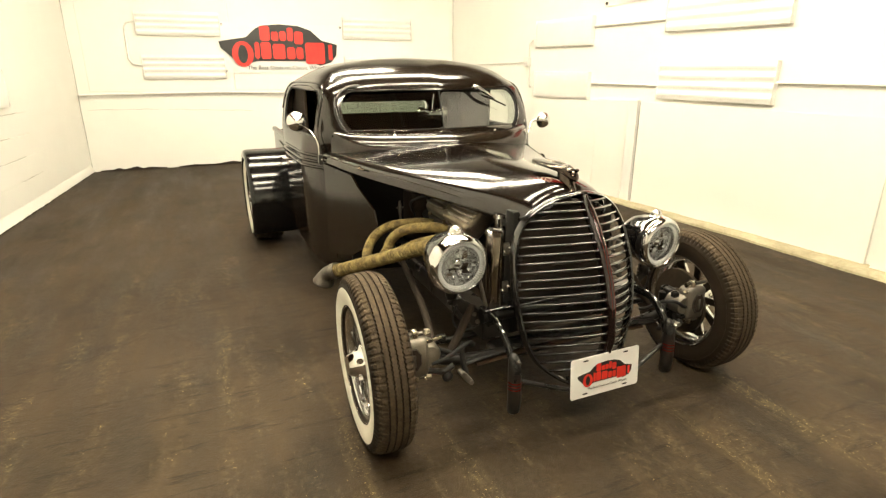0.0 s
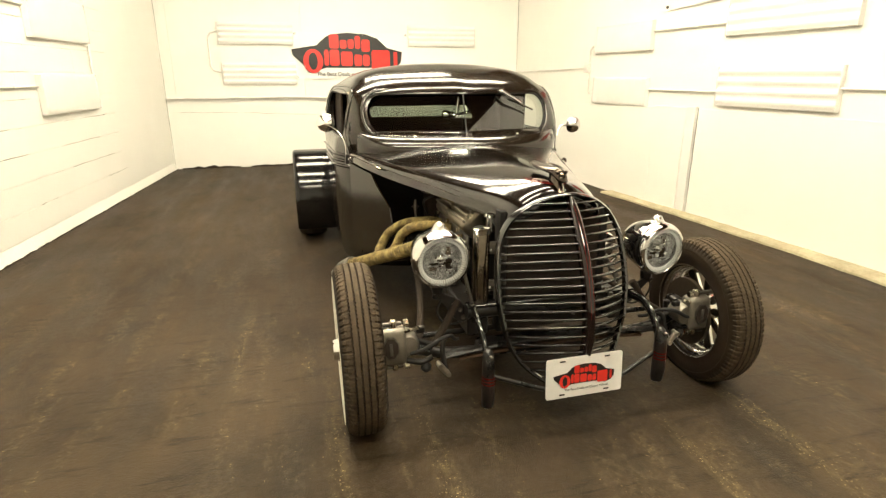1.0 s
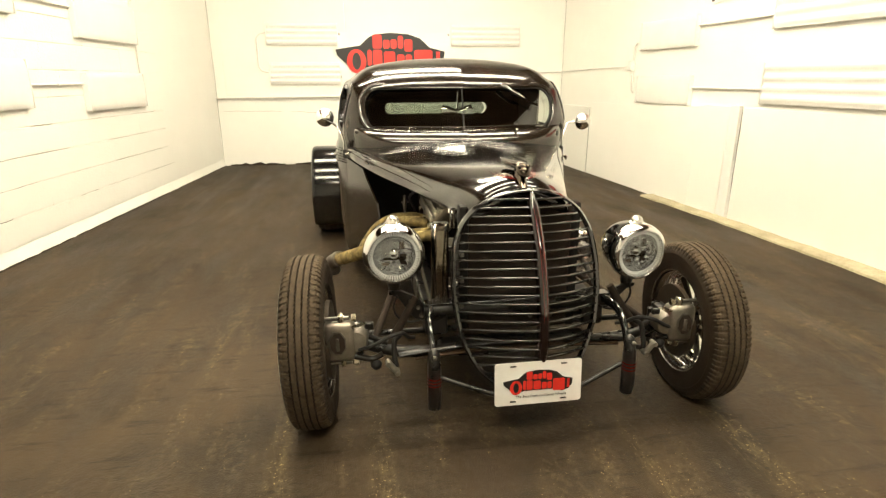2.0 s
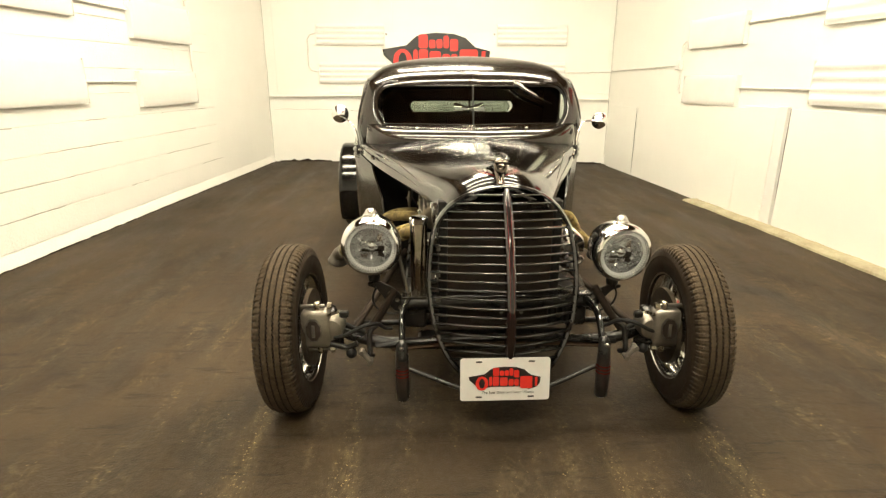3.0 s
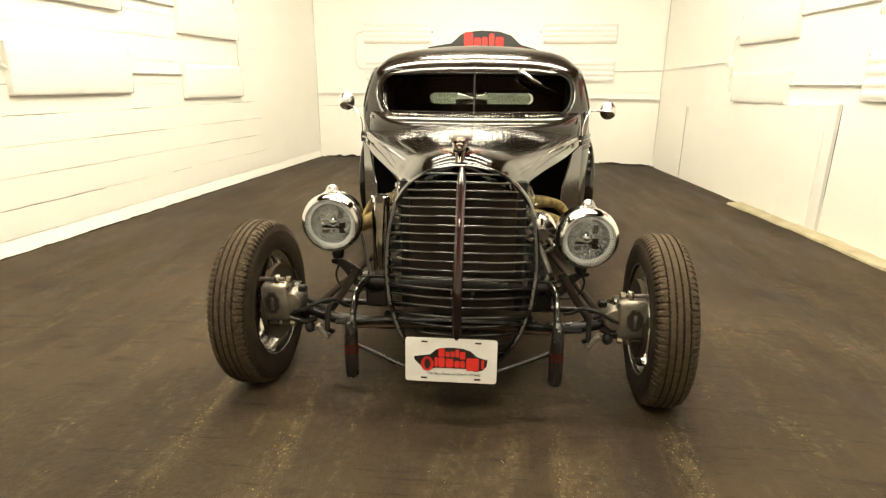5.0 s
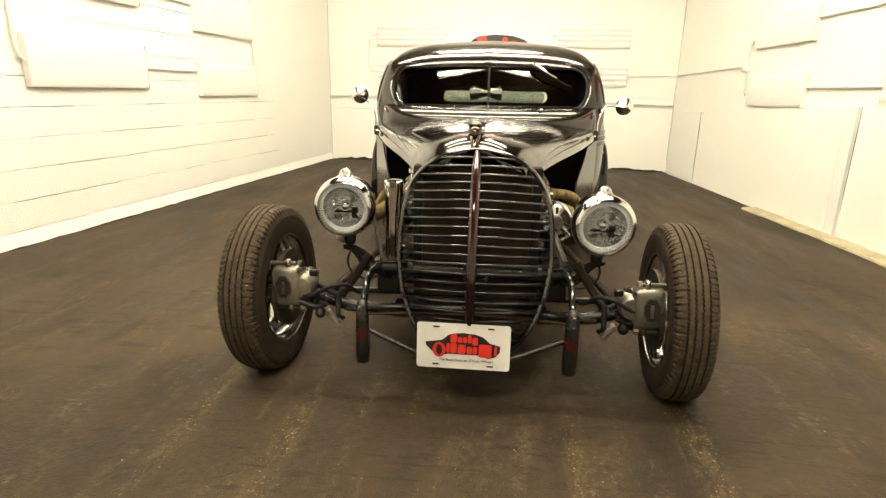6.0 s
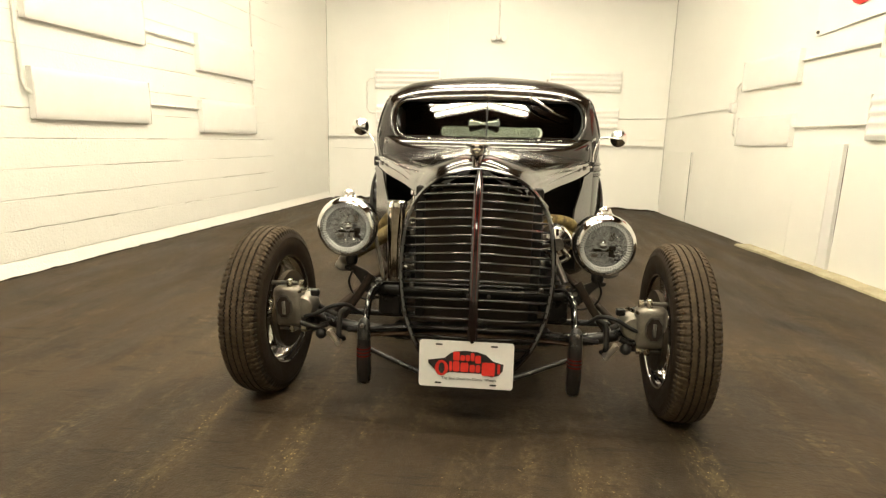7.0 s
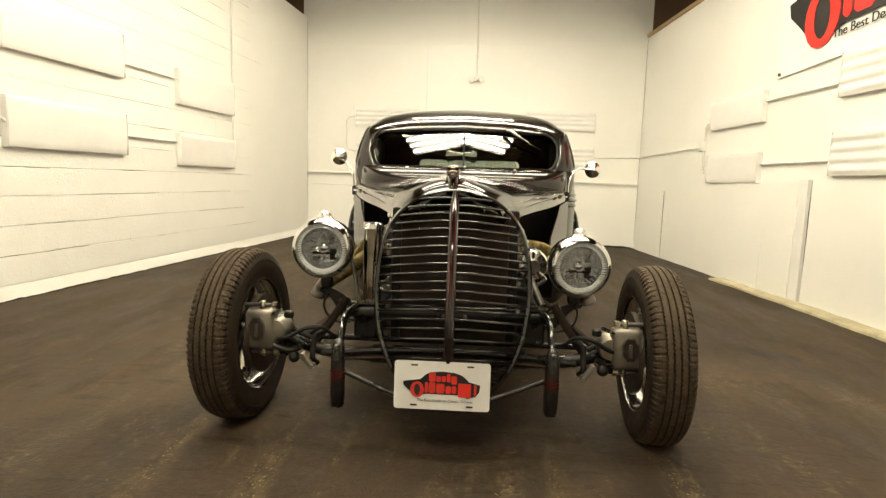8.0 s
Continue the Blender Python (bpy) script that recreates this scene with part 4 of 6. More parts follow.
for s in (-1, 1):
    for up in (0.030, 0.056):
        pts = []
        for y in (1.66, 1.55, 1.4, 1.2, 1.0, 0.8, 0.62):
            c = hood_curve(y)[::-1]
            z = c[0][1] + up * float(np.interp(y, [0.6, 1.1, 1.66], [0.75, 1.15, 0.80]))
            pts.append((s * (float(np.interp(z, [p[1] for p in c], [p[0] for p in c])) + 0.0002), y, z))
        part("hood_groove", tube(pts, [0.0028, 0.0026, 0.0024, 0.0018, 0.0006], 8, 5), inner_black, hood, "fine dark groove along the hood side", sharp=70)
    part("hood_latch", tube([(s * 0.532, 1.30, 0.84), (s * 0.538, 1.285, 0.835), (s * 0.525, 1.25, 0.83)], [0.007, 0.009, 0.005], 8), dark_chrome, hood, "small chrome latch")
    part("washer_nozzle", lathe([(0.0, 0.008), (0.006, 0.007), (0.008, 0.0)], "z", 10, (s * 0.30, 1.43, 0.972)), chrome, hood)

# cowl: a rounded ledge between the windshield and the bonnet
def cowl_point(x, turn):
    fade = max(0.0, 1 - (abs(x) / 0.614) ** 6) ** 0.8
    y = cab_front(x, 0.985) + 0.02 - (0.02 + 0.170 * fade) * math.sin(max(turn, 0.0)) - 0.004 * min(turn, 0.0)
    return (x, y, 0.984 - 0.082 * (1 - math.cos(turn)) if turn > 0 else 0.984 + 0.06 * turn * turn)


rings = []
for k in range(61):
    x = -0.612 + 1.224 * k / 60
    row = [cowl_point(x, radians(-14 + 104 * i / 14)) for i in range(15)]
    row += [(x, row[-1][1] + 0.006, 0.87), (x, row[-1][1] + 0.02, 0.80)]
    rings.append(row)
cab.location.x = 0.014
cowl = part("cowl", loft(rings, False), satin_paint, cab, "rounded satin black cowl under the windshield", sharp=60)
part("cowl_seam", tube([(0, cowl_point(0, a)[1] - 0.001, cowl_point(0, a)[2] + 0.0004) for a in (0.05, 0.3, 0.6, 0.9, 1.15)], 0.0016, 6, 3), inner_black, cowl)

# pinstripes on the nose of the bonnet: red tongues beside the ornament, fine cream hooks behind them
def stripe(pts, widths, material, label):
    part("pinstripe", tube([(x, y, hood_top(x, y) + 0.0004) for x, y in smooth_flat(pts)], widths, 6, 1, flat=0.3, smooth=False), material, hood, label)


def smooth_flat(pts):
    return [(q.x, q.y) for q in smooth_path([(x, y, 0.0) for x, y in pts], 7)]


for s in (-1, 1):
    for k in range(4):
        x0, y0 = 0.018 + 0.004 * k, 0.302 + 0.006 * k
        pts = [(s * x0, y0), (s * (x0 + 0.012 + 0.004 * k), y0 + 0.014), (s * (x0 + 0.020 + 0.009 * k), y0 + 0.040 + 0.012 * k), (s * (x0 + 0.018 + 0.012 * k), y0 + 0.075 + 0.02 * k)]
        stripe(pts, [0.0012, 0.0042 - 0.0005 * k, 0.0030, 0.0006], stripe_red, "hand-painted red pinstripe")
    for k in range(5):
        x0, y0 = 0.026 + 0.009 * k, 0.322 + 0.013 * (k % 3)
        pts = [(s * x0, y0), (s * (x0 + 0.004), y0 + 0.028), (s * (x0 + 0.014), y0 + 0.046), (s * (x0 + 0.024), y0 + 0.038), (s * (x0 + 0.025), y0 + 0.022)]
        stripe(pts, [0.0005, 0.0015, 0.0017, 0.0012, 0.0004], stripe_cream, "hand-painted cream pinstripe")

# hood ornament, one streamlined casting on a short foot
rings = []
for y, w, h, z in ((0.278, 0.004, 0.006, 0.925), (0.283, 0.014, 0.014, 0.932), (0.295, 0.019, 0.021, 0.942), (0.315, 0.017, 0.022, 0.950), (0.34, 0.020, 0.017, 0.954), (0.375, 0.028, 0.012, 0.956), (0.42, 0.031, 0.009, 0.958), (0.46, 0.027, 0.007, 0.961), (0.485, 0.012, 0.004, 0.963)):
    rings.append([(w * math.cos(a), y, z + h * math.sin(a)) for a in [math.tau * k / 18 for k in range(18)]])
bm = loft(rings)
loft([[(0.012 * math.cos(a) * f, yy + 0.028 * math.sin(a) * f, z) for a in [math.tau * k / 14 for k in range(14)]] for z, f, yy in ((0.862, 2.0, 0.312), (0.885, 1.45, 0.318), (0.92, 1.2, 0.328), (0.945, 1.0, 0.335))], bm=bm)
for s in (-1, 1):
    bmesh.ops.create_uvsphere(bm, u_segments=10, v_segments=8, radius=0.0065, matrix=Matrix.Translation((s * 0.012, 0.292, 0.958)))
    tube([(s * 0.012, 0.315, 0.962), (s * 0.026, 0.345, 0.960), (s * 0.030, 0.40, 0.962), (s * 0.022, 0.455, 0.966)], [0.003, 0.006, 0.006, 0.002], 8, 4, bm=bm)
bm.transform(Matrix.Translation((0, 0.268, -0.010)) @ Matrix.Diagonal((1.3, 1.34, 1.0, 1)) @ Matrix.Translation((0, -0.283, 0)))
part("hood_ornament", bm, ornament_dark, truck, "dark polished streamlined hood ornament", sharp=50)

# ---- grille ----
GX = 0.013
EGG = [(0.165, 0.0), (0.172, 0.06), (0.188, 0.115), (0.215, 0.160), (0.25, 0.196), (0.30, 0.224), (0.36, 0.245), (0.43, 0.259), (0.51, 0.267), (0.60, 0.264), (0.68, 0.252), (0.735, 0.231), (0.785, 0.197), (0.82, 0.156), (0.845, 0.113), (0.859, 0.074), (0.868, 0.036), (0.871, 0.0)]
NOSE = [(0.16, 0.040), (0.25, 0.032), (0.33, 0.022), (0.38, 0.010), (0.50, 0.022), (0.60, 0.052), (0.70, 0.098), (0.80, 0.165), (0.881, 0.236), (0.9, 0.256)]


def grille_y(x, z):
    return lerp_table(NOSE, z) + 0.19 * (abs(x) / 0.267) ** 1.6


egg_pts = [(w, z) for z, w in EGG] + [(-w, z) for z, w in EGG[-2:0:-1]]
egg_fine = smooth_path([(x, 0, z) for x, z in egg_pts] + [(egg_pts[0][0], 0, egg_pts[0][1])], 4)[:-1]
grille = part("grille_shell", loft([
    [(p.x * 1.02, grille_y(p.x, p.z) + 0.000, p.z) for p in egg_fine], [(p.x * 1.045, grille_y(p.x, p.z) + 0.008, (p.z - 0.53) * 1.018 + 0.53) for p in egg_fine],
    [(p.x * 1.05, grille_y(p.x, p.z) + 0.026, (p.z - 0.53) * 1.02 + 0.53) for p in egg_fine], [(p.x * 1.02, grille_y(p.x, p.z) + 0.036, (p.z - 0.53) * 1.0 + 0.53) for p in egg_fine],
    [(p.x * 0.985, grille_y(p.x, p.z) + 0.026, (p.z - 0.53) * 0.98 + 0.53) for p in egg_fine], [(p.x * 0.985, grille_y(p.x, p.z) + 0.002, (p.z - 0.53) * 0.985 + 0.53) for p in egg_fine],
    [(p.x * 1.02, grille_y(p.x, p.z) + 0.000, p.z) for p in egg_fine]], True, False, False), gloss_black, truck, "gloss black egg-shaped grille shell", sharp=40)
grille.location.x = GX
for k in range(22):
    z0 = float(np.interp(k, [0, 4, 8, 12, 15, 18, 21], [0.845, 0.745, 0.638, 0.526, 0.436, 0.335, 0.223]))
    fall = float(np.interp(z0, [0.33, 0.5, 0.65, 0.85], [0.37, 0.28, 0.24, 0.14]))
    hw = float(np.interp(z0 - 0.09 * fall, [r[0] for r in EGG], [r[1] for r in EGG])) * 0.992
    if hw < 0.05:
        continue
    for s in (-1, 1):
        rings = []
        for i in range(9):
            x = 0.014 + (hw - 0.014) * i / 8
            sweep = 0.19 * (x / 0.267) ** 1.6
            z = z0 - fall * sweep
            y = lerp_table(NOSE, z) + sweep
            swell = 1.0 if 0 < i < 8 else 0.8
            prof = ((0.0, 0.0), (0.0005, 0.0024), (0.0022, 0.0043), (0.0055, 0.0050), (0.009, 0.0044), (0.016, 0.0020), (0.016, -0.0020), (0.009, -0.0044), (0.0055, -0.0048), (0.0022, -0.0040), (0.0005, -0.0023))
            rings.append([(s * x, y + dy, z + dz * swell) for dy, dz in prof])
        part("grille_bar", loft(rings), bar_black, grille, sharp=60)
rings = []
for z in np.linspace(0.175, 0.869, 30):
    y = lerp_table(NOSE, z)
    w = 0.0165 if z < 0.83 else 0.0165 * (0.90 - z) / 0.07
    rings.append([(-w, y + 0.03, z), (-w, y - 0.002, z), (-w * 0.75, y - 0.011, z), (-w * 0.25, y - 0.016, z), (w * 0.25, y - 0.016, z), (w * 0.75, y - 0.011, z), (w, y - 0.002, z), (w, y + 0.03, z)])
bar = part("centre_bar", loft(rings), maroon_gloss, grille, "deep maroon centre bar with red pinstripes")
for s in (-1, 1):
    part("pinstripe", tube([(s * 0.0062, lerp_table(NOSE, z) - 0.0157, z) for z in np.linspace(0.47, 0.84, 9)], [0.0003, 0.0009, 0.0009, 0.0003], 6, 3), stripe_red, bar, "thin red pinstripe")
# radiator behind the bars
rad = part("radiator", box((0.40, 0.05, 0.50), (0.013, 0.36, 0.55), 0.006, 1), inner_black, truck, "black radiator core behind the grille")
for s in (-1, 1):
    part("side_tank", box((0.035, 0.06, 0.50), (0.013 + s * 0.215, 0.36, 0.55), 0.008, 2), dull_black, rad)
for s in (-1, 1):
    part("mount_bolt", lathe([(0, 0.006), (-0.014, 0.006), (-0.016, 0.0)], "y", 8, (0.013 + s * 0.035, 0.115, 0.455)), rough_steel, grille)
    for k in range(3):
        part("mount_tab", box((0.016, 0.03, 0.02), (s * 0.235, 0.275, 0.44 + 0.1 * k), 0.003, 1), rough_steel, grille)

# ---- frame, cross bars, axle ----
chassis = part("chassis", box((0.085, 2.7, 0.10), (-0.31, 1.65, 0.36), 0.008, 1), frame_black, truck, "black boxed frame rail")
part("frame_rail", box((0.085, 2.7, 0.10), (0.31, 1.65, 0.36), 0.008, 1), frame_black, chassis)
part("cross_tube", tube([(-0.36, 0.30, 0.418), (0.36, 0.30, 0.418)], 0.028, 16, smooth=False), frame_black, chassis, "gloss black front cross tube")
part("cross_cap", box((0.72, 0.05, 0.010), (0, 0.295, 0.447), 0.003, 1), gloss_black, chassis)
part("lower_member", box((0.60, 0.09, 0.05), (0, 0.33, 0.245), 0.012, 1), frame_black, chassis)
# unseen sheet added between the rails to block light from the floor below
part("shade_pan", box((0.70, 2.2, 0.02), (0, 1.55, 0.315), 0.004, 1), inner_black, chassis)
axle = part("front_axle", tube([(-0.66, 0.30, 0.325), (-0.60, 0.295, 0.31), (-0.50, 0.285, 0.275), (-0.36, 0.28, 0.258), (0, 0.28, 0.252), (0.36, 0.28, 0.258), (0.50, 0.285, 0.275), (0.60, 0.295, 0.31), (0.66, 0.30, 0.325)], 0.023, 14, 5), frame_black, truck, "black dropped tube axle")
part("leaf_spring", tube([(-0.46, 0.26, 0.262), (-0.25, 0.255, 0.285), (0, 0.25, 0.293), (0.25, 0.255, 0.285), (0.46, 0.26, 0.262)], 0.018, 8, 5, flat=0.55), frame_black, axle, "worn transverse leaf spring")
part("spring_leaf", tube([(-0.40, 0.26, 0.246), (-0.2, 0.255, 0.262), (0, 0.25, 0.268), (0.2, 0.255, 0.262), (0.40, 0.26, 0.246)], 0.016, 8, 5, flat=0.5), surface("rusty_steel", (0.03, 0.015, 0.007), (0.09, 0.048, 0.022), 14.0, (0.55, 0.8), metal=0.4, bump_by=0.3, bump_scale=90), axle, "rust-stained spring leaf")
for s in (-1, 1):
    # radius rod, shackle, steering joint, hose
    part("radius_rod", tube([(s * 0.55, 0.30, 0.30), (s * 0.47, 0.62, 0.34), (s * 0.37, 1.15, 0.36)], 0.014, 12, 4), inner_black, axle)
    part("shock", tube([(s * 0.385, 0.33, 0.46), (s * 0.44, 0.31, 0.37), (s * 0.50, 0.295, 0.285)], 0.015, 12, 3), inner_black, axle, "black damper")
    jt = part("shackle", box((0.022, 0.020, 0.062), (0, 0, 0), 0.009, 2, Matrix.Rotation(radians(s * 38), 4, "Y")), cast_metal, axle, "bare metal shackle")
    jt.location = (s * 0.487, 0.165, 0.262)
    for dz in (-1, 1):
        part("shackle_bolt", lathe([(0.0, 0.0), (0.0, 0.009), (0.035, 0.009), (0.035, 0.0)], "y", 10, (s * (0.487 + dz * 0.016), 0.150, 0.262 + dz * 0.019)), cast_metal, axle)
    part("clamp", tube([(s * 0.455, 0.255, 0.345), (s * 0.475, 0.225, 0.335), (s * 0.478, 0.21, 0.30), (s * 0.475, 0.19, 0.26), (s * 0.47, 0.23, 0.235)], 0.010, 10, 4), dull_black, axle)
    part("brake_hose", tube([(s * 0.605, 0.20, 0.325), (s * 0.56, 0.19, 0.338), (s * 0.50, 0.185, 0.372), (s * 0.45, 0.21, 0.372), (s * 0.42, 0.25, 0.335), (s * 0.40, 0.28, 0.32)], 0.0075, 8, 5), hose_rubber, axle, "black rubber brake hose")
    part("steering_arm", tube([(s * 0.62, 0.20, 0.30), (s * 0.56, 0.2, 0.285), (s * 0.52, 0.2, 0.30)], 0.011, 10, 4), frame_black, axle)
    part("upper_arm", tube([(s * 0.64, 0.27, 0.385), (s * 0.58, 0.265, 0.35), (s * 0.50, 0.26, 0.315)], 0.010, 10, 4), dull_black, axle)
    part("boot", lathe([(0.0, 0.012), (0.01, 0.02), (0.025, 0.02), (0.038, 0.010)], "z", 12, (s * 0.545, 0.20, 0.245)), hose_rubber, axle)
part("tie_rod", tube([(-0.56, 0.43, 0.275), (0.56, 0.43, 0.275)], 0.012, 10, smooth=False), frame_black, axle)

# ---- bumper irons, guards, number plate ----
for s, gx in ((-1, 0.353), (1, 0.349)):
    g = part("bumper_guard", loft([[(s * gx + x * w, 0.055 + y * d + back, z) for x, y in ((-1, 0.25), (-0.8, -0.6), (-0.3, -1), (0.3, -1), (0.8, -0.6), (1, 0.25), (0.7, 1), (-0.7, 1))]
                                  for z, w, d, back in ((0.146, 0.016, 0.012, 0.004), (0.154, 0.0225, 0.019, 0.0), (0.20, 0.0245, 0.022, -0.004), (0.30, 0.0235, 0.021, 0.0), (0.35, 0.021, 0.017, 0.006), (0.365, 0.017, 0.013, 0.010), (0.374, 0.008, 0.006, 0.014))]),
             frame_black, truck, "satin black upright bumper guard with red stripes", sharp=40)
    for k in range(3):
        z = 0.275 - 0.0125 * k
        part("red_stripe", loft([[(s * gx + x * 0.0252, 0.0525 + y * 0.0228, zz) for x, y in ((-1, 0.25), (-0.8, -0.6), (-0.3, -1), (0.3, -1), (0.8, -0.6), (1, 0.25))] for zz in (z - 0.0022, z + 0.0022)], False), stripe_red, g, "thin red stripe")
    part("guard_bolt", lathe([(0, 0.008), (-0.012, 0.006), (-0.014, 0.0)], "y", 8, (s * gx, 0.038, 0.357)), rough_steel, g)
    part("bumper_iron", tube([(s * 0.335, 0.30, 0.425), (s * 0.34, 0.235, 0.435), (s * gx, 0.17, 0.425), (s * gx, 0.115, 0.385), (s * gx, 0.08, 0.33), (s * gx, 0.068, 0.27)], 0.0175, 12, 6, flat=0.62, up=(1, 0, 0)), gloss_black, truck, "curved gloss black bumper iron", sharp=60)
    part("plate_brace", tube([(s * 0.335, 0.075, 0.262), (s * 0.15, 0.03, 0.205), (s * 0.06, 0.02, 0.195)], 0.0085, 10, 3), frame_black, truck, "thin brace rod to the plate")
plate = part("show_plate", slab(round_rect(0.305, 0.1545, 0.010, 5), 0.0016, "xz", 0.0, 0.0), plate_white, truck, "white show plate with a black car outline and red blocks", smooth=False)
plate.matrix_basis = Matrix.Translation((-0.004, 0.0, 0.2555)) @ Matrix.Rotation(radians(-4.8), 4, "X")
emblem(plate, 0.245, -0.124, -0.042, -0.0003, 0.0008)
text_part("The Best Deals on Classic Wheels", 0.0128, print_black, plate, Matrix.Translation((0.01, -0.0008, -0.0515)) @ Matrix.Rotation(radians(90), 4, "X"), depth=0.0003)
for sx in (-1, 1):
    for sz in (-1, 1):
        part("slot", slab(round_rect(0.022, 0.0055, 0.0026, 3, sx * 0.089, sz * 0.064), -0.0012, "xz", -0.0001), print_black, plate, smooth=False)
part("plate_holder", slab(round_rect(0.20, 0.13, 0.05, 6, 0, 0.235), 0.006, "xz", 0.012), frame_black, truck, smooth=False)


# ---- headlights ----
def headlight(s):
    hl = part("headlight", lathe([(0.215, 0.0), (0.212, 0.03), (0.20, 0.055), (0.175, 0.078), (0.13, 0.097), (0.07, 0.1055), (0.03, 0.107), (0.028, 0.10)], "y", 40), gloss_black, truck, "gloss black bullet headlight with a chrome bezel", sharp=40)
    hl.location = (-0.4645, 0.2555, 0.645) if s < 0 else (0.4625, 0.2525, 0.611)
    hl.scale = (0.99, 0.97, 0.99)
    hl.rotation_euler = (radians(2), 0, radians(4 if s > 0 else 0))
    part("bezel", lathe([(0.052, 0.107), (0.05, 0.1115), (0.03, 0.1125), (0.012, 0.109), (0.0, 0.101), (-0.003, 0.094), (0.004, 0.0895), (0.012, 0.0885)], "y", 44), chrome, hl, "polished chrome bezel")
    rings = []
    for q, dy in ((0.0885, 0.010), (0.074, 0.012), (0.072, 0.026), (0.066, 0.040), (0.054, 0.054), (0.038, 0.066), (0.022, 0.072), (0.010, 0.074)):
        rings.append([(q * math.cos(math.tau * k / 72), dy + ((0.0, 0.0060, 0.0016)[k % 3] if dy > 0.02 else 0.0), q * math.sin(math.tau * k / 72)) for k in range(72)])
    part("reflector", loft(rings, True, False, False), lamp_silver, hl, "fluted silver reflector", smooth=False)
    for k in range(6):
        a = math.tau * k / 6 + 0.5
        part("flute", box((0.012, 0.006, 0.034), (0, 0, 0), 0.002, 1, Matrix.Translation((0.045 * math.cos(a), 0.046, 0.045 * math.sin(a))) @ Matrix.Rotation(math.pi / 2 - a, 4, "Y") @ Matrix.Rotation(radians(35), 4, "X")), lamp_silver, hl)
    part("bulb_shield", lathe([(0.022, 0.0), (0.023, 0.010), (0.030, 0.018), (0.045, 0.020), (0.072, 0.016)], "y", 20), chrome, hl, "chrome bulb shield")
    for dx, dz, w, h in ((0.034, -0.024, 0.03, 0.05), (-0.03, -0.04, 0.035, 0.02), (0.03, 0.03, 0.026, 0.04)):
        part("inner_step", box((w * 0.8, 0.008, h * 0.8), (dx, 0.044, dz), 0.002, 1), inner_black if dx > 0.032 else chrome, hl)
    part("bulb_bar", box((0.075, 0.006, 0.010), (0, 0.034, -0.018), 0.002, 1), dark_chrome, hl)
    bm = bmesh.new()
    for k in range(60):
        a = math.tau * k / 60
        bmesh.ops.create_cube(bm, size=1.0, matrix=Matrix.Rotation(-a, 4, "Y") @ Matrix.Translation((0.0815, 0.0085, 0)) @ Matrix.Diagonal((0.011, 0.004, 0.0042, 1)))
    part("led_ring", bm, clear_bead, hl, "ring of small clear lamps", smooth=False)
    ln = part("lens", lathe([(0.006, 0.0905), (-0.004, 0.075), (-0.010, 0.05), (-0.013, 0.02), (-0.0135, 0.001)], "y", 40), lens_glass, hl, "clear glass lens")
    ln.visible_shadow = False
    btn = part("marker_lamp", lathe([(0.0, 0.027), (0.006, 0.027), (0.008, 0.024), (0.016, 0.022), (0.024, 0.017), (0.029, 0.009), (0.031, 0.0)], "z", 22, (0, 0.06, 0.107)), clear_marker, hl, "small domed marker lamp")
    part("marker_base", lathe([(-0.008, 0.0), (-0.008, 0.031), (0.002, 0.031), (0.004, 0.027)], "z", 22, (0, 0.06, 0.107)), chrome, btn)
    part("stem", lathe([(-0.155, 0.0), (-0.155, 0.020), (-0.140, 0.024), (-0.120, 0.024), (-0.112, 0.018), (-0.100, 0.022)], "z", 18, (0, 0.085, 0)), frame_black, hl, "short black mounting stem")
    # bracket plate with lightening holes, curving to the frame
    drop = 0.0 if s < 0 else -0.022
    pts = [(s * x, z + drop * (z - 0.36) / 0.12) for x, z in ((0.488, 0.492), (0.440, 0.492), (0.402, 0.474), (0.368, 0.446), (0.346, 0.414), (0.342, 0.382), (0.360, 0.364), (0.390, 0.374), (0.414, 0.400), (0.434, 0.436), (0.456, 0.464), (0.488, 0.476))]
    bk = part("headlight_bracket", slab(pts, 0.012, "xz", 0.324, 0.003), frame_black, truck, "black drilled headlight bracket", sharp=25)
    for hx, hz, r in ((0.364, 0.388, 0.011), (0.378, 0.420, 0.009), (0.405, 0.447, 0.008)):
        part("drilled_hole", lathe([(-0.002, r), (-0.0005, r * 0.75), (-0.0005, 0.0)], "y", 14, (s * hx, 0.323, hz)), rough_steel, bk)
    part("wire", tube([(s * 0.455, 0.315, 0.475), (s * 0.47, 0.32, 0.43), (s * 0.455, 0.325, 0.385), (s * 0.41, 0.33, 0.36), (s * 0.37, 0.33, 0.365)], 0.0042, 8, 5), hose_rubber, bk)
    return hl


headlight(-1)
headlight(1)


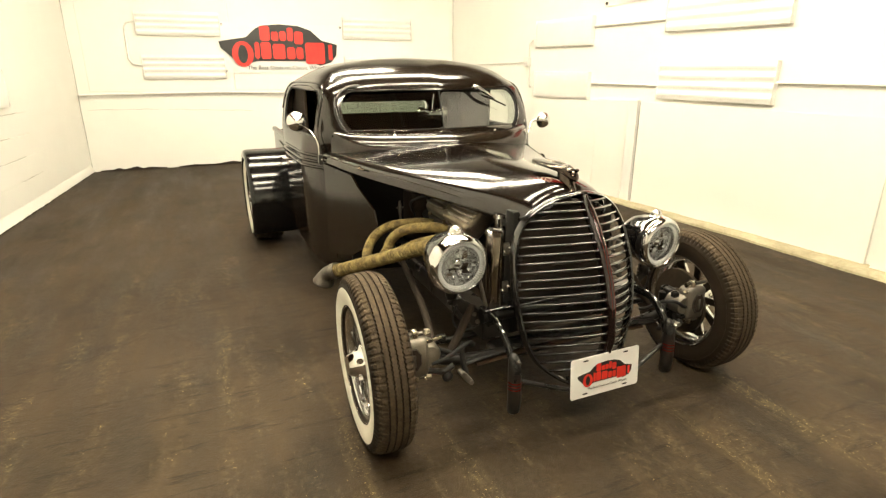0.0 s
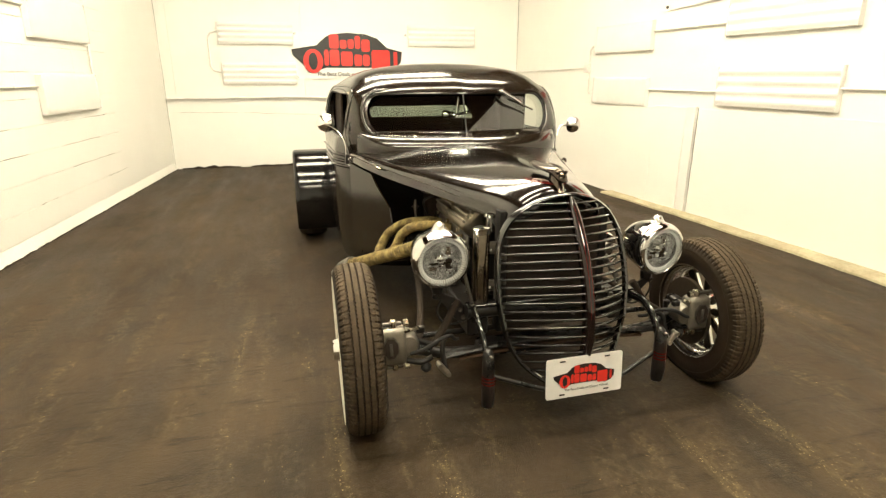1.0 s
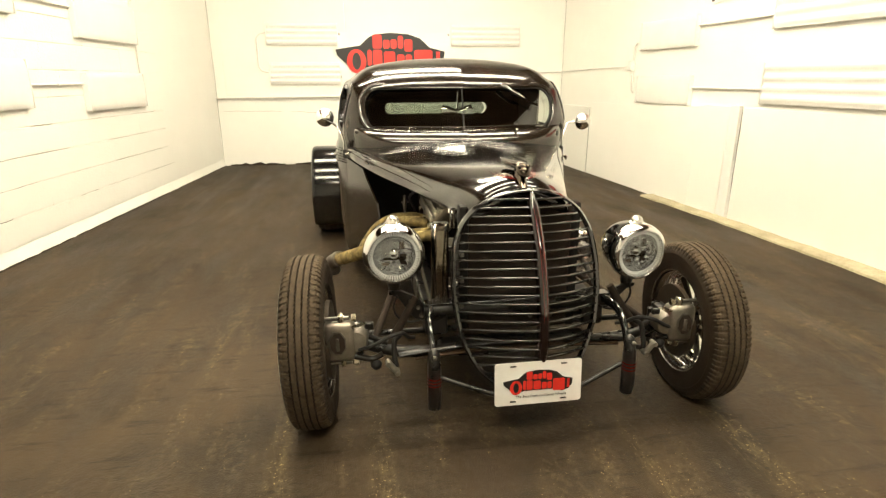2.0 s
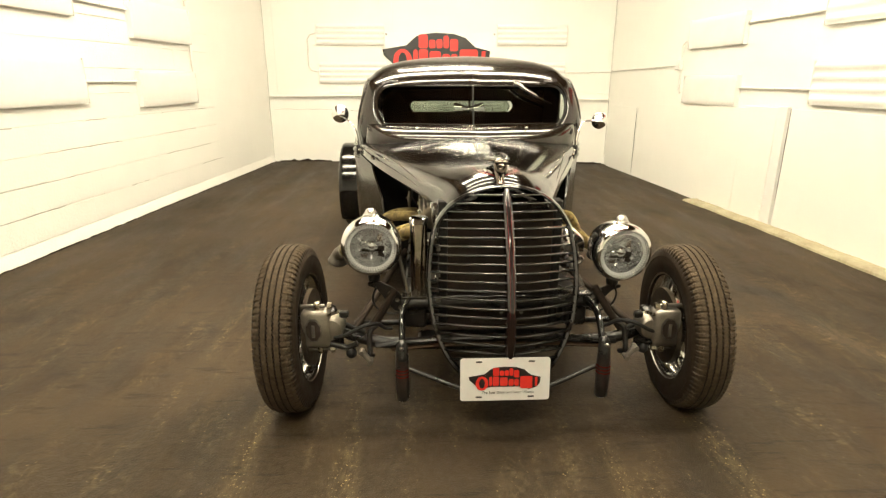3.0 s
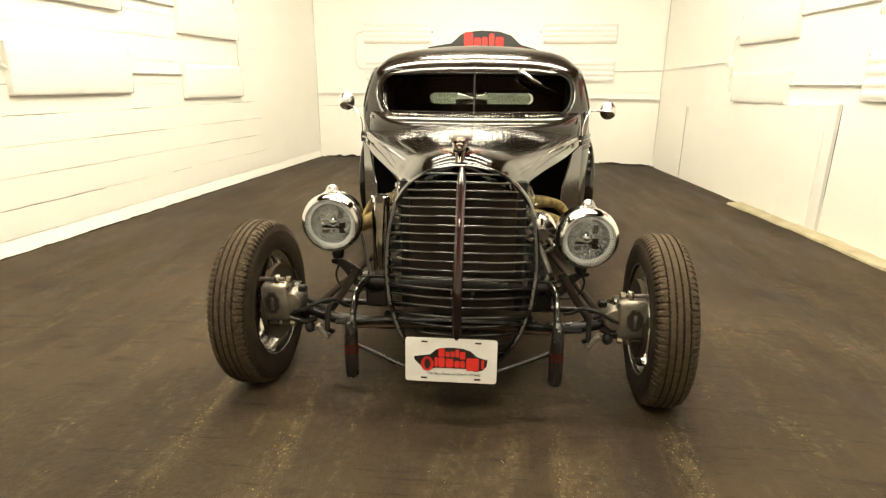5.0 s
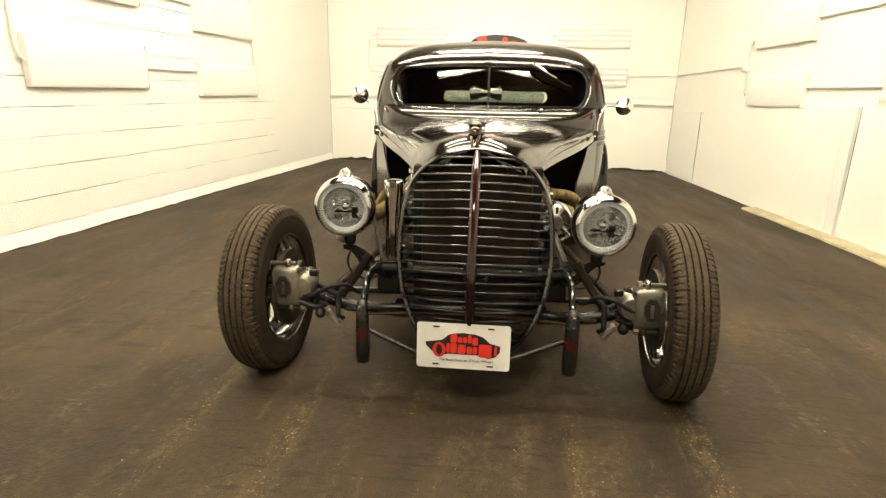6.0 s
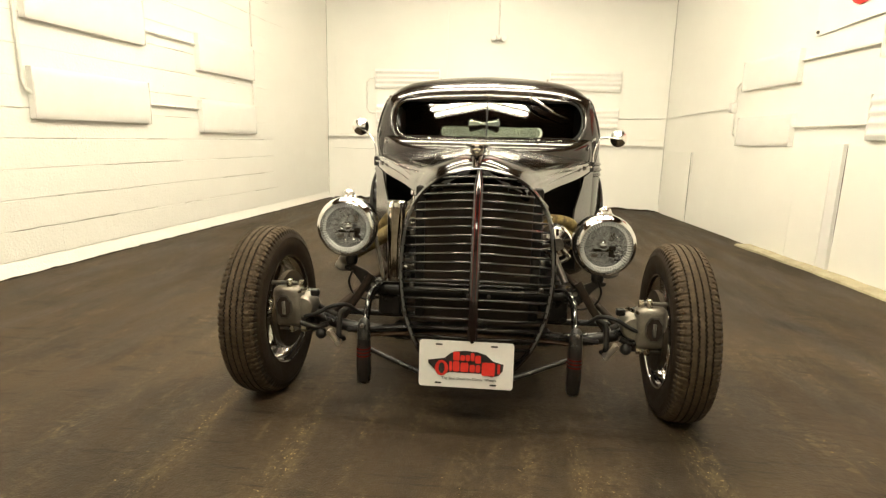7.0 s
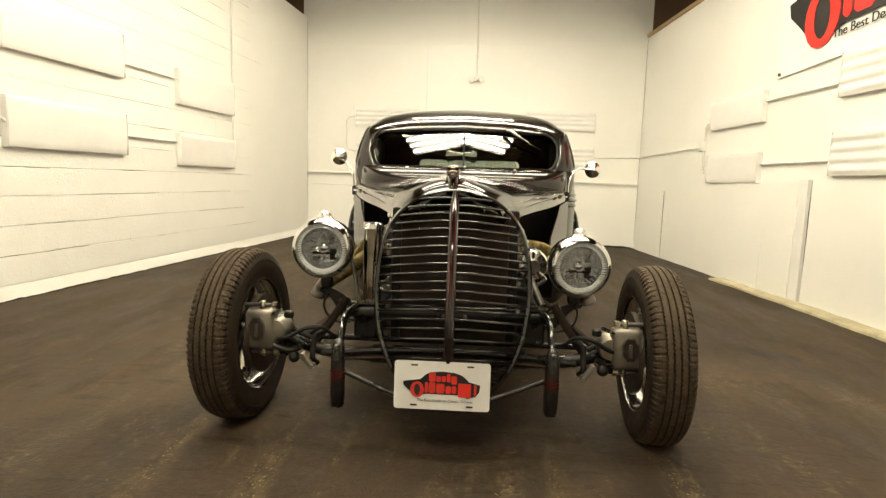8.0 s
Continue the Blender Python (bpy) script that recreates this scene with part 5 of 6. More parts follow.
# ---- wheels ----
def tyre_mesh(r, w, rim_r, seg=528, grooves=(-0.30, -0.10, 0.10, 0.30), depth=0.012, zig=0.029):
    """A tyre about the x axis, with ribs parted by zigzag grooves and notched shoulders."""
    bm = bmesh.new()
    tread = w * 0.74
    edge = [(-0.5, 0.0), (-0.43, 0.002)]
    for g in grooves:
        edge += [(g - 0.022, 0.0), (g - 0.015, depth), (g + 0.015, depth), (g + 0.022, 0.0)]
    edge += [(0.43, 0.002), (0.5, 0.0)]
    prof_in = [(-0.36 * w, rim_r - 0.004), (-0.44 * w, rim_r + 0.008), (-0.495 * w, rim_r + (r - rim_r) * 0.32), (-0.5 * w, rim_r + (r - rim_r) * 0.5), (-0.492 * w, rim_r + (r - rim_r) * 0.60), (-0.499 * w, rim_r + (r - rim_r) * 0.615), (-0.494 * w, rim_r + (r - rim_r) * 0.645), (-0.475 * w, rim_r + (r - rim_r) * 0.70)]
    rings = []
    for k in range(seg):
        a = math.tau * k / seg
        zz = zig * (1 if k % 4 < 2 else -1) * 0.5
        notch = 0.006 if k % 6 < 2 else 0.0
        row = [(x, q) for x, q in prof_in]
        row.append((-0.462 * w + notch * 0.3, rim_r + (r - rim_r) * 0.75))
        row.append((-0.434 * w + notch, rim_r + (r - rim_r) * 0.86 - notch * 0.5))
        row.append((-0.395 * w - 0.002 + notch * 0.4, r - 0.014 - notch))
        for u, d in edge:
            shift = zz if abs(u) < 0.42 else 0.0
            crown = 0.012 * (2 * u) ** 4 * 0.6
            row.append(((u + shift) * tread, r - crown - d - (notch * 0.6 if abs(u) > 0.42 else 0)))
        row.append((0.395 * w + 0.002 - notch * 0.4, r - 0.014 - notch))
        row.append((0.434 * w - notch, rim_r + (r - rim_r) * 0.86 - notch * 0.5))
        row.append((0.462 * w - notch * 0.3, rim_r + (r - rim_r) * 0.75))
        row += [(-x, q) for x, q in prof_in[::-1]]
        rings.append([(x, q * math.cos(a), q * math.sin(a)) for x, q in row])
    rings.append(rings[0])
    bm = loft(rings, False)
    # dusty rib tops, clean black grooves and side walls
    n = len(rings[0]) - 1
    first = len(prof_in) + 3
    for i, fc in enumerate(bm.faces):
        j = i % n
        if j < first - 2 or j > n - first + 1 or (first + 2 <= j < first + 2 + 4 * len(grooves) and (j - first - 2) % 4 < 3):
            fc.material_index = 1
    bmesh.ops.remove_doubles(bm, verts=bm.verts, dist=0.00005)
    return bm


def make_wheel(name, m, r, w, rim_r, s, whitewall=True, zig=0.029, spokes=9):
    """s: the side on which the wheel's face looks (-1 or 1 along x)."""
    bm = tyre_mesh(r, w, rim_r, zig=zig)
    for v in bm.verts:
        # the tread lies flat where it carries the truck
        z = (m @ v.co).z
        if z < 0.0:
            v.co.z -= z
        if z < 0.05:
            v.co.x *= 1 + 0.05 * (0.05 - max(z, 0.0)) / 0.05
    wh = part(name, bm, rubber, truck, "black ribbed whitewall tyre on a polished wheel", sharp=28)
    wh.data.materials.append(clean_rubber)
    wh.matrix_basis = m
    if whitewall:
        prof = [(s * 0.452 * w, rim_r + 0.012), (s * (0.495 * w + 0.0015), rim_r + (r - rim_r) * 0.32), (s * (0.5 * w + 0.0015), rim_r + (r - rim_r) * 0.5), (s * (0.490 * w + 0.0015), rim_r + (r - rim_r) * 0.62), (s * 0.474 * w, rim_r + (r - rim_r) * 0.695)]
        part("whitewall", lathe(prof, "x", 72), whitewall_rubber, wh, "broad cream whitewall band", sharp=60)
    hw = w * 0.42
    part("rim", lathe([(s * (hw + 0.004), rim_r + 0.004), (s * (hw + 0.007), rim_r + 0.010), (s * (hw - 0.004), rim_r + 0.004), (s * (hw - 0.012), rim_r - 0.012), (s * hw * 0.5, rim_r - 0.020), (0, rim_r - 0.030), (-s * hw * 0.5, rim_r - 0.022),
                        (-s * (hw - 0.012), rim_r - 0.012), (-s * (hw - 0.004), rim_r + 0.004), (-s * (hw + 0.006), rim_r + 0.008), (-s * (hw + 0.003), rim_r + 0.002)], "x", 64), alloy, wh, "polished alloy rim")
    face = s * hw * 0.52
    part("rim_ring", lathe([(face + s * 0.012, rim_r - 0.016), (face + s * 0.016, rim_r - 0.034), (face, rim_r - 0.040), (face - s * 0.01, rim_r - 0.020)], "x", 56), alloy, wh)
    for k in range(spokes):
        sp = part("spoke", loft([[(face + dx, z, y) for dx, y in ((-0.010, -wd), (0.008, -wd * 0.8), (0.008, wd * 0.8), (-0.010, wd))] for z, wd in ((0.05, 0.015), (0.10, 0.013), (rim_r - 0.018, 0.019))]), alloy, wh, sharp=30)
        sp.matrix_basis = Matrix.Rotation(math.tau * k / spokes + 0.2, 4, "X")
        # inner side of each spoke, in a darker brown metal than its face
        part("spoke_back", loft([[(face - s * 0.012 + dx, z, y) for dx, y in ((-0.004, -wd), (0.004, -wd), (0.004, wd), (-0.004, wd))] for z, wd in ((0.05, 0.017), (0.10, 0.015), (rim_r - 0.020, 0.021))]), dark_metal, sp, "dark brown back of the spoke", sharp=30)
    hub = part("hub", lathe([(face - s * 0.03, 0.07), (face + s * 0.01, 0.068), (face + s * 0.02, 0.055), (face + s * 0.045, 0.042), (face + s * 0.06, 0.036), (face + s * 0.066, 0.0)], "x", 32), chrome, wh, "chrome hub cap")
    for k in range(5):
        a = math.tau * k / 5
        part("lug_nut", lathe([(face + s * 0.015, 0.010), (face + s * 0.034, 0.010), (face + s * 0.038, 0.0)], "x", 8, (0, 0.054 * math.cos(a), 0.054 * math.sin(a))), chrome, hub)
    return wh


def brake(s, m):
    """Disc, caliper and hub carrier on the inner side of a front wheel; s: the truck's side."""
    ds = part("brake_disc", lathe([(-s * 0.005, 0.05), (-s * 0.005, 0.148), (-s * 0.022, 0.148), (-s * 0.022, 0.06), (-s * 0.05, 0.055), (-s * 0.062, 0.04), (-s * 0.062, 0.0)], "x", 48), dark_metal, truck, "dusty dark brake disc", sharp=40)
    ds.matrix_basis = m
    cal = part("caliper", box((0.088, 0.060, 0.122), (0, 0, 0), 0.018, 3), cast_metal, ds, "bare cast metal brake caliper")
    cal.location = (-s * 0.060, -0.112, 0.048)
    cal.scale = (1.22, 1.1, 1.22)
    part("window_edge", slab([(s * 0.006 + 0.0265 * math.cos(h), 0.002 + 0.039 * math.sin(h)) for h in [math.tau * k / 8 + math.tau / 16 for k in range(8)]], -0.004, "xz", -0.030), rough_steel, cal, smooth=False)
    part("window", slab([(s * 0.006 + 0.0225 * math.cos(h), 0.002 + 0.034 * math.sin(h)) for h in [math.tau * k / 8 + math.tau / 16 for k in range(8)]], -0.0035, "xz", -0.032), inner_black, cal, "dark inspection window", smooth=False)
    part("window_spring", box((0.010, 0.004, 0.04), (s * 0.006, -0.036, 0.0), 0.0015, 1), rough_steel, cal)
    part("pad_backing", box((0.03, 0.006, 0.05), (s * 0.008, 0.008, 0), 0.001, 1), dull_black, cal)
    part("piston_housing", lathe([(-0.038, 0.0), (-0.036, 0.030), (-0.028, 0.036), (0.03, 0.036)], "y", 22, (-s * 0.045, 0.015, -0.002)), cast_metal, cal)
    part("bleeder", rod((-s * 0.035, -0.02, 0.045), (-s * 0.075, -0.045, 0.066), 0.005, 8), zinc_bolt, cal)
    part("banjo_bolt", box((0.026, 0.022, 0.02), (-s * 0.085, -0.01, 0.045), 0.004, 1), frame_black, cal)
    for dz in (-1, 1):
        part("slide_pin", rod((s * 0.05, -0.005, dz * 0.070), (-s * 0.03, -0.005, dz * 0.070), 0.0065, 10), rough_steel, cal)
        part("pin_head", lathe([(0.0, 0.0), (0.0, 0.011), (0.014, 0.011), (0.014, 0.0)], "x", 6, (-s * 0.036, -0.005, dz * 0.070)), zinc_bolt, cal)
        part("ear", box((0.016, 0.03, 0.034), (-s * 0.006, -0.002, dz * 0.066), 0.006, 2), zinc_bolt, cal)
    part("hub_carrier", box((0.05, 0.07, 0.16), (-s * 0.085, 0.0, 0.0), 0.016, 2), frame_black, ds)
    part("kingpin", lathe([(-0.085, 0.017), (0.060, 0.017), (0.064, 0.0)], "z", 14, (-s * 0.115, 0.0, 0.0), True), frame_black, ds)
    return ds


TR, TW = 0.3205, 0.148
for s, x, y, z, tilt, st in ((-1, -0.7775, 0.3345, 0.308, -1.2, -1.85), (1, 0.7455, 0.3215, 0.296, -1.5, -3.0)):
    make_wheel("front_wheel", pose(x, y, z, 0, tilt, st), TR, TW, 0.201, s)
    brake(s, pose(x - s * 0.055, y, z, 0, tilt, st))

# rear wheels under bobbed fenders
RR, RW_ = 0.338, 0.24
for s in (-1, 1):
    make_wheel("rear_wheel", pose(s * 0.825, 3.16, RR - 0.001), RR, RW_, 0.205, s, zig=0.010)
    rings = []
    for k in range(34):
        a = radians(-38 + 256 * k / 33)
        def at(x, q):
            return (s * x, 3.16 - math.cos(a) * q, RR + math.sin(a) * q)
        rings.append([at(x, q) for x, q in ((0.600, 0.372), (0.68, 0.372), (0.80, 0.372), (0.915, 0.372), (0.934, 0.370), (0.946, 0.362), (0.952, 0.348), (0.952, 0.315), (0.945, 0.315), (0.944, 0.347), (0.938, 0.357), (0.91, 0.360), (0.600, 0.360))])
    fd = part("rear_fender", loft(rings), fender_black, truck, "satin black bobbed rear fender over the wheel", sharp=45)
    for k in range(6):
        a = radians(20 + 18 * k)
        part("rivet", lathe([(0.0, 0.007), (0.004, 0.005), (0.006, 0.0)], "x", 8, (s * 0.952, 3.16 - math.cos(a) * 0.33, RR + math.sin(a) * 0.33)), chrome, fd)

# bed behind the cab
bed = part("bed", box((1.16, 1.2, 0.05), (0, 3.44, 0.46), 0.01, 1), satin_paint, truck, "satin black short pickup bed")
for s in (-1, 1):
    part("bed_side", box((0.03, 1.2, 0.34), (s * 0.58, 3.44, 0.60), 0.008, 1), satin_paint, bed)
    part("bed_rail", tube([(s * 0.585, 2.86, 0.775), (s * 0.585, 4.04, 0.775)], 0.024, 12, smooth=False), satin_paint, bed)
    part("stake_pocket", box((0.05, 0.05, 0.10), (s * 0.625, 2.90, 0.74), 0.008, 1), frame_black, bed)
    part("stake_rod", tube([(s * 0.66, 3.0, 0.75), (s * 0.70, 2.88, 0.80)], 0.006, 8, smooth=False), rough_steel, bed)
part("bed_front", box((1.14, 0.03, 0.30), (0, 2.85, 0.62), 0.008, 1), satin_paint, bed)
part("tailgate", box((1.14, 0.03, 0.30), (0, 4.03, 0.62), 0.008, 1), satin_paint, bed)

# ---- firewall and side panels ----
part("firewall", box((1.10, 0.02, 0.60), (0, 1.475, 0.55), 0.006, 1), dull_black, truck, "dull black firewall")
part("toe_board", box((0.50, 0.22, 0.40), (0, 1.40, 0.56), 0.05, 3), inner_black, truck)
for s in (-1, 1):
    outl = [(1.64, 0.81), (1.40, 0.782), (1.355, 0.73), (1.225, 0.63), (1.205, 0.55), (1.33, 0.40), (1.42, 0.34), (1.64, 0.30)]
    bm = slab(outl, s * 0.008, "yz", s * 0.590, 0.0)
    for v in bm.verts:
        v.co.x -= s * 0.36 * (1.52 - v.co.y)
    part("cowl_panel", bm, satin_paint, truck, "satin black angled cowl side panel", smooth=False)

# ---- engine ----
engine = part("engine_block", box((0.36, 0.62, 0.30), (0, 0.88, 0.50), 0.03, 2), dull_black, truck, "dull black V8 engine block")
for s in (-1, 1):
    part("cylinder_head", box((0.13, 0.56, 0.09), (0, 0, 0), 0.015, 2, Matrix.Translation((s * 0.19, 0.88, 0.615)) @ Matrix.Rotation(radians(s * 42), 4, "Y")), dull_black, engine)
    vc = part("valve_cover", box((0.17, 0.46, 0.095), (0, 0, 0), 0.026, 3), finned_cast, engine, "finned dark cast valve cover")
    vc.matrix_basis = Matrix.Translation((s * 0.212, 0.80, 0.706)) @ Matrix.Rotation(radians(s * 45), 4, "Y")
    for k in range(5):
        part("fin", box((0.011, 0.19, 0.020), (-0.052 + 0.026 * k, 0.125, 0.048), 0.005, 2), cast_metal, vc)
        part("fin", box((0.011, 0.19, 0.020), (-0.052 + 0.026 * k, -0.125, 0.048), 0.005, 2), cast_metal, vc)
    part("breather", lathe([(0.03, 0.024), (0.055, 0.024), (0.058, 0.020), (0.06, 0.0)], "z", 18, (-s * 0.01, 0.0, 0.026)), chrome, vc, "chrome breather cap")
for s in (-1, 1):
    for k in range(3):
        part("cover_bolt", lathe([(0.0, 0.009), (0.012, 0.009), (0.014, 0.0)], "x", 8, (s * 0.300, 0.635 + 0.165 * k, 0.655)), zinc_bolt, engine)
part("intake", box((0.22, 0.45, 0.10), (0, 0.90, 0.69), 0.02, 2), dull_black, engine)
part("air_cleaner", lathe([(0.74, 0.0), (0.74, 0.13), (0.745, 0.14), (0.80, 0.14), (0.81, 0.12), (0.815, 0.0)], "z", 32, (0, 0.95, 0)), dull_black, engine)
part("fan_shroud", lathe([(0.50, 0.06), (0.48, 0.16), (0.44, 0.17), (0.44, 0.15)], "y", 28, (0, 0, 0.55)), inner_black, engine)
part("oil_pan", box((0.28, 0.55, 0.14), (0, 0.90, 0.30), 0.03, 2), dull_black, engine)
part("dipstick", tube([(-0.345, 1.24, 0.50), (-0.345, 1.245, 0.58), (-0.345, 1.247, 0.66)], [0.006, 0.008, 0.006, 0.012, 0.006], 8), rough_steel, engine, "steel filler tube")
part("dipstick_cross", rod((-0.365, 1.247, 0.625), (-0.325, 1.247, 0.625), 0.004, 8), rough_steel, engine)
part("plug_wire", tube([(-0.30, 1.15, 0.60), (-0.33, 1.12, 0.68), (-0.28, 1.0, 0.735), (-0.2, 0.95, 0.74)], 0.006, 8, 6), hose_rubber, engine)
part("radiator_hose", tube([(-0.14, 0.60, 0.70), (-0.17, 0.50, 0.74), (-0.2, 0.42, 0.75), (-0.2, 0.385, 0.74)], 0.022, 12, 5), hose_rubber, engine)
part("coolant_filler", lathe([(0.70, 0.018), (0.755, 0.018), (0.76, 0.026), (0.775, 0.026), (0.778, 0.0)], "z", 18, (-0.225, 0.42, 0)), chrome, engine, "chrome filler cap")

# alternator beside the radiator
alt = part("alternator", lathe([(-0.05, 0.0), (-0.05, 0.022), (-0.046, 0.055), (-0.030, 0.062), (0.05, 0.062), (0.065, 0.045), (0.065, 0.0)], "y", 32, (0.315, 0.50, 0.585)), alloy, engine, "bright alloy alternator")
for k in range(10):
    a = math.tau * k / 10
    part("vent", box((0.010, 0.006, 0.026), (0, 0, 0), 0.002, 1, Matrix.Translation((0.315 + 0.042 * math.sin(a), 0.448, 0.585 + 0.042 * math.cos(a))) @ Matrix.Rotation(a, 4, "Y")), inner_black, alt)
part("alternator_pulley", lathe([(-0.085, 0.0), (-0.085, 0.024), (-0.075, 0.018), (-0.065, 0.024), (-0.05, 0.02)], "y", 20, (0.315, 0.50, 0.585)), rough_steel, alt)
part("alternator_bracket", tube([(0.30, 0.44, 0.51), (0.335, 0.435, 0.515), (0.36, 0.43, 0.535), (0.35, 0.43, 0.55)], 0.008, 8, 4), alloy, engine)
part("strut_bar", tube([(0.30, 0.42, 0.55), (0.345, 0.36, 0.45)], 0.012, 10, smooth=False), rough_steel, engine)
part("strut_bar", tube([(-0.37, 0.33, 0.61), (-0.335, 0.31, 0.45)], 0.007, 10, smooth=False), rough_steel, engine)

# chrome overflow tank
tank = part("overflow_tank", lathe([(0.425, 0.0), (0.427, 0.028), (0.432, 0.033), (0.715, 0.033), (0.722, 0.030)], "z", 28, (-0.292, 0.335, 0)), dark_chrome, truck, "tall polished overflow tank beside the radiator")
part("tank_cap", lathe([(0.720, 0.035), (0.738, 0.035), (0.742, 0.030), (0.743, 0.0)], "z", 28, (-0.292, 0.335, 0)), chrome, tank, "knurled chrome cap", sharp=30)
for z in (0.50, 0.655):
    bk = part("tank_bracket", box((0.05, 0.012, 0.05), (-0.245, 0.345, z), 0.008, 2), rough_steel, tank)
    for dx in (-1, 1):
        part("bracket_bolt", lathe([(0, 0.008), (-0.010, 0.008), (-0.012, 0.0)], "y", 8, (-0.243 + dx * 0.013, 0.338, z + 0.006 * dx)), chrome, bk)

# ---- wrapped exhaust headers ----
def wrapped_pipe(name, pts, r, parent, label=""):
    """A pipe bound in overlapping cloth tape: a row of slightly stepped turns."""
    path = smooth_path(pts, 10)
    length = sum((b - a).length for a, b in zip(path, path[1:]))
    n = max(6, int(length / 0.017))
    cum = [0.0]
    for a, b in zip(path, path[1:]):
        cum.append(cum[-1] + (b - a).length)
    even = []
    for k in range(n + 1):
        d = length * k / n
        i = min(len(path) - 2, int(np.searchsorted(cum, d, side="right")) - 1)
        f = (d - cum[i]) / max(1e-6, cum[i + 1] - cum[i])
        even.append(path[i].lerp(path[i + 1], f))
    rings = []
    rr = random.Random(len(pts) * 7 + int(r * 1000))
    for i, (q, t, sd, u) in enumerate(frames_along(even)):
        for part_r, back in ((r * (1.07 + rr.uniform(-0.025, 0.03)), 0.0), (r * (0.985 + rr.uniform(-0.01, 0.01)), 0.0145)):
            c = q + t * back
            ring = []
            for k in range(16):
                a = math.tau * k / 16
                ring.append(c + t * 0.009 * math.sin(a) + (sd * math.cos(a) + u * math.sin(a)) * part_r)
            rings.append(ring)
    return part(name, loft(rings), heat_wrap, parent, label, sharp=50)


for s in (-1, 1):
    k, up = (1.0, 0.0) if s < 0 else (0.94, 0.02)
    ex_main = wrapped_pipe("exhaust_collector", [(s * 0.36, 0.72, 0.575), (s * 0.42, 0.82, 0.535), (s * 0.50, 0.94, 0.475), (s * 0.605 * k, 1.095, 0.400 + up), (s * 0.665 * k, 1.18, 0.358 + up), (s * 0.702 * k, 1.232, 0.336 + up)], 0.031, truck, "exhaust pipe bound in tan heat wrap")
    for pts in ([(s * 0.27, 0.62, 0.615), (s * 0.32, 0.665, 0.60), (s * 0.37, 0.735, 0.57), (s * 0.43, 0.83, 0.53)],
                [(s * 0.27, 0.80, 0.615), (s * 0.33, 0.84, 0.622), (s * 0.42, 0.93, 0.60), (s * 0.47, 0.99, 0.55), (s * 0.50, 1.0, 0.49), (s * 0.53, 1.0, 0.45)],
                [(s * 0.27, 0.96, 0.60), (s * 0.33, 1.02, 0.60), (s * 0.42, 1.14, 0.565), (s * 0.49, 1.19, 0.515), (s * 0.54, 1.17, 0.46), (s * 0.575, 1.10, 0.425)],
                [(s * 0.27, 0.72, 0.60), (s * 0.34, 0.80, 0.575), (s * 0.40, 0.90, 0.53), (s * 0.47, 0.96, 0.48)]):
        wrapped_pipe("header_pipe", pts, 0.0225, ex_main, "header pipe bound in tan heat wrap")
    tip = part("exhaust_tip", tube([(s * 0.696 * k, 1.225, 0.339 + up), (s * 0.722 * k, 1.26, 0.322 + up), (s * 0.742 * k, 1.288, 0.296 + up), (s * 0.752 * k, 1.303, 0.258 + up)], [0.036, 0.036, 0.038, 0.055], 26, 5, closed_ends=False), rough_steel, ex_main, "bare metal flared exhaust tip")
    sol = tip.modifiers.new("wall", "SOLIDIFY")
    sol.thickness = 0.004
    part("tip_clamp", tube([(s * 0.697 * k, 1.225, 0.339 + up), (s * 0.711 * k, 1.244, 0.331 + up)], 0.0405, 22, smooth=False), cast_metal, ex_main, "pale metal clamp")
    part("header_flange", box((0.012, 0.46, 0.06), (s * 0.268, 0.80, 0.61), 0.004, 1), rough_steel, ex_main)

# ---- mirrors, wiper ----
for s, bx_, by, bz in ((-1, -0.650, 1.675, 0.83), (1, 0.624, 1.60, 0.83)):
    mr = part("wing_mirror", box((0.022, 0.03, 0.055), (bx_, by, bz), 0.004, 1), frame_black, truck, "round chrome mirror on a curved arm")
    hx, hy, hz = (-0.760, 1.71, 1.032) if s < 0 else (0.782, 1.655, 0.993)
    part("mirror_arm", tube([(bx_ + s * 0.004, by, bz + 0.02), (bx_ + s * 0.006, by, bz + 0.075), (bx_ + s * 0.022, by + 0.01, bz + 0.125), (bx_ + s * 0.055, by + 0.025, bz + 0.165), (hx, hy - 0.035, hz - 0.004)], 0.0055, 10, 6), chrome, mr, "thin curved chrome arm")
    part("mirror_foot", box((0.03, 0.02, 0.016), (bx_ - s * 0.015, by - 0.016, bz), 0.004, 1), chrome, mr)
    head = part("mirror_head", lathe([(-0.030, 0.0), (-0.029, 0.010), (-0.024, 0.022), (-0.014, 0.034), (0.0, 0.043), (0.012, 0.0465), (0.018, 0.046), (0.018, 0.0)], "y", 32), chrome, mr, "polished round mirror back")
    head.matrix_basis = pose(hx, hy, hz, 4, 0, s * 14) @ Matrix.Diagonal((1.14, 1.2, 1.14, 1) if s < 0 else (1.08, 1.1, 1.08, 1))
wp = part("wiper", lathe([(0.012, 0.0), (0.010, 0.014), (-0.006, 0.016), (-0.014, 0.010), (-0.016, 0.0)], "y", 18, (0.268, cab_front(0.268, 1.205) - 0.010, 1.205)), chrome, truck, "chrome windshield wiper")
part("wiper_arm", tube([(0.268, cab_front(0.268, 1.205) - 0.022, 1.205), (0.33, cab_front(0.33, 1.17) - 0.030, 1.168), (0.385, cab_front(0.385, 1.135) - 0.022, 1.137)], [0.013, 0.0105, 0.006], 10, 4), chrome, wp, "polished tapering wiper arm")
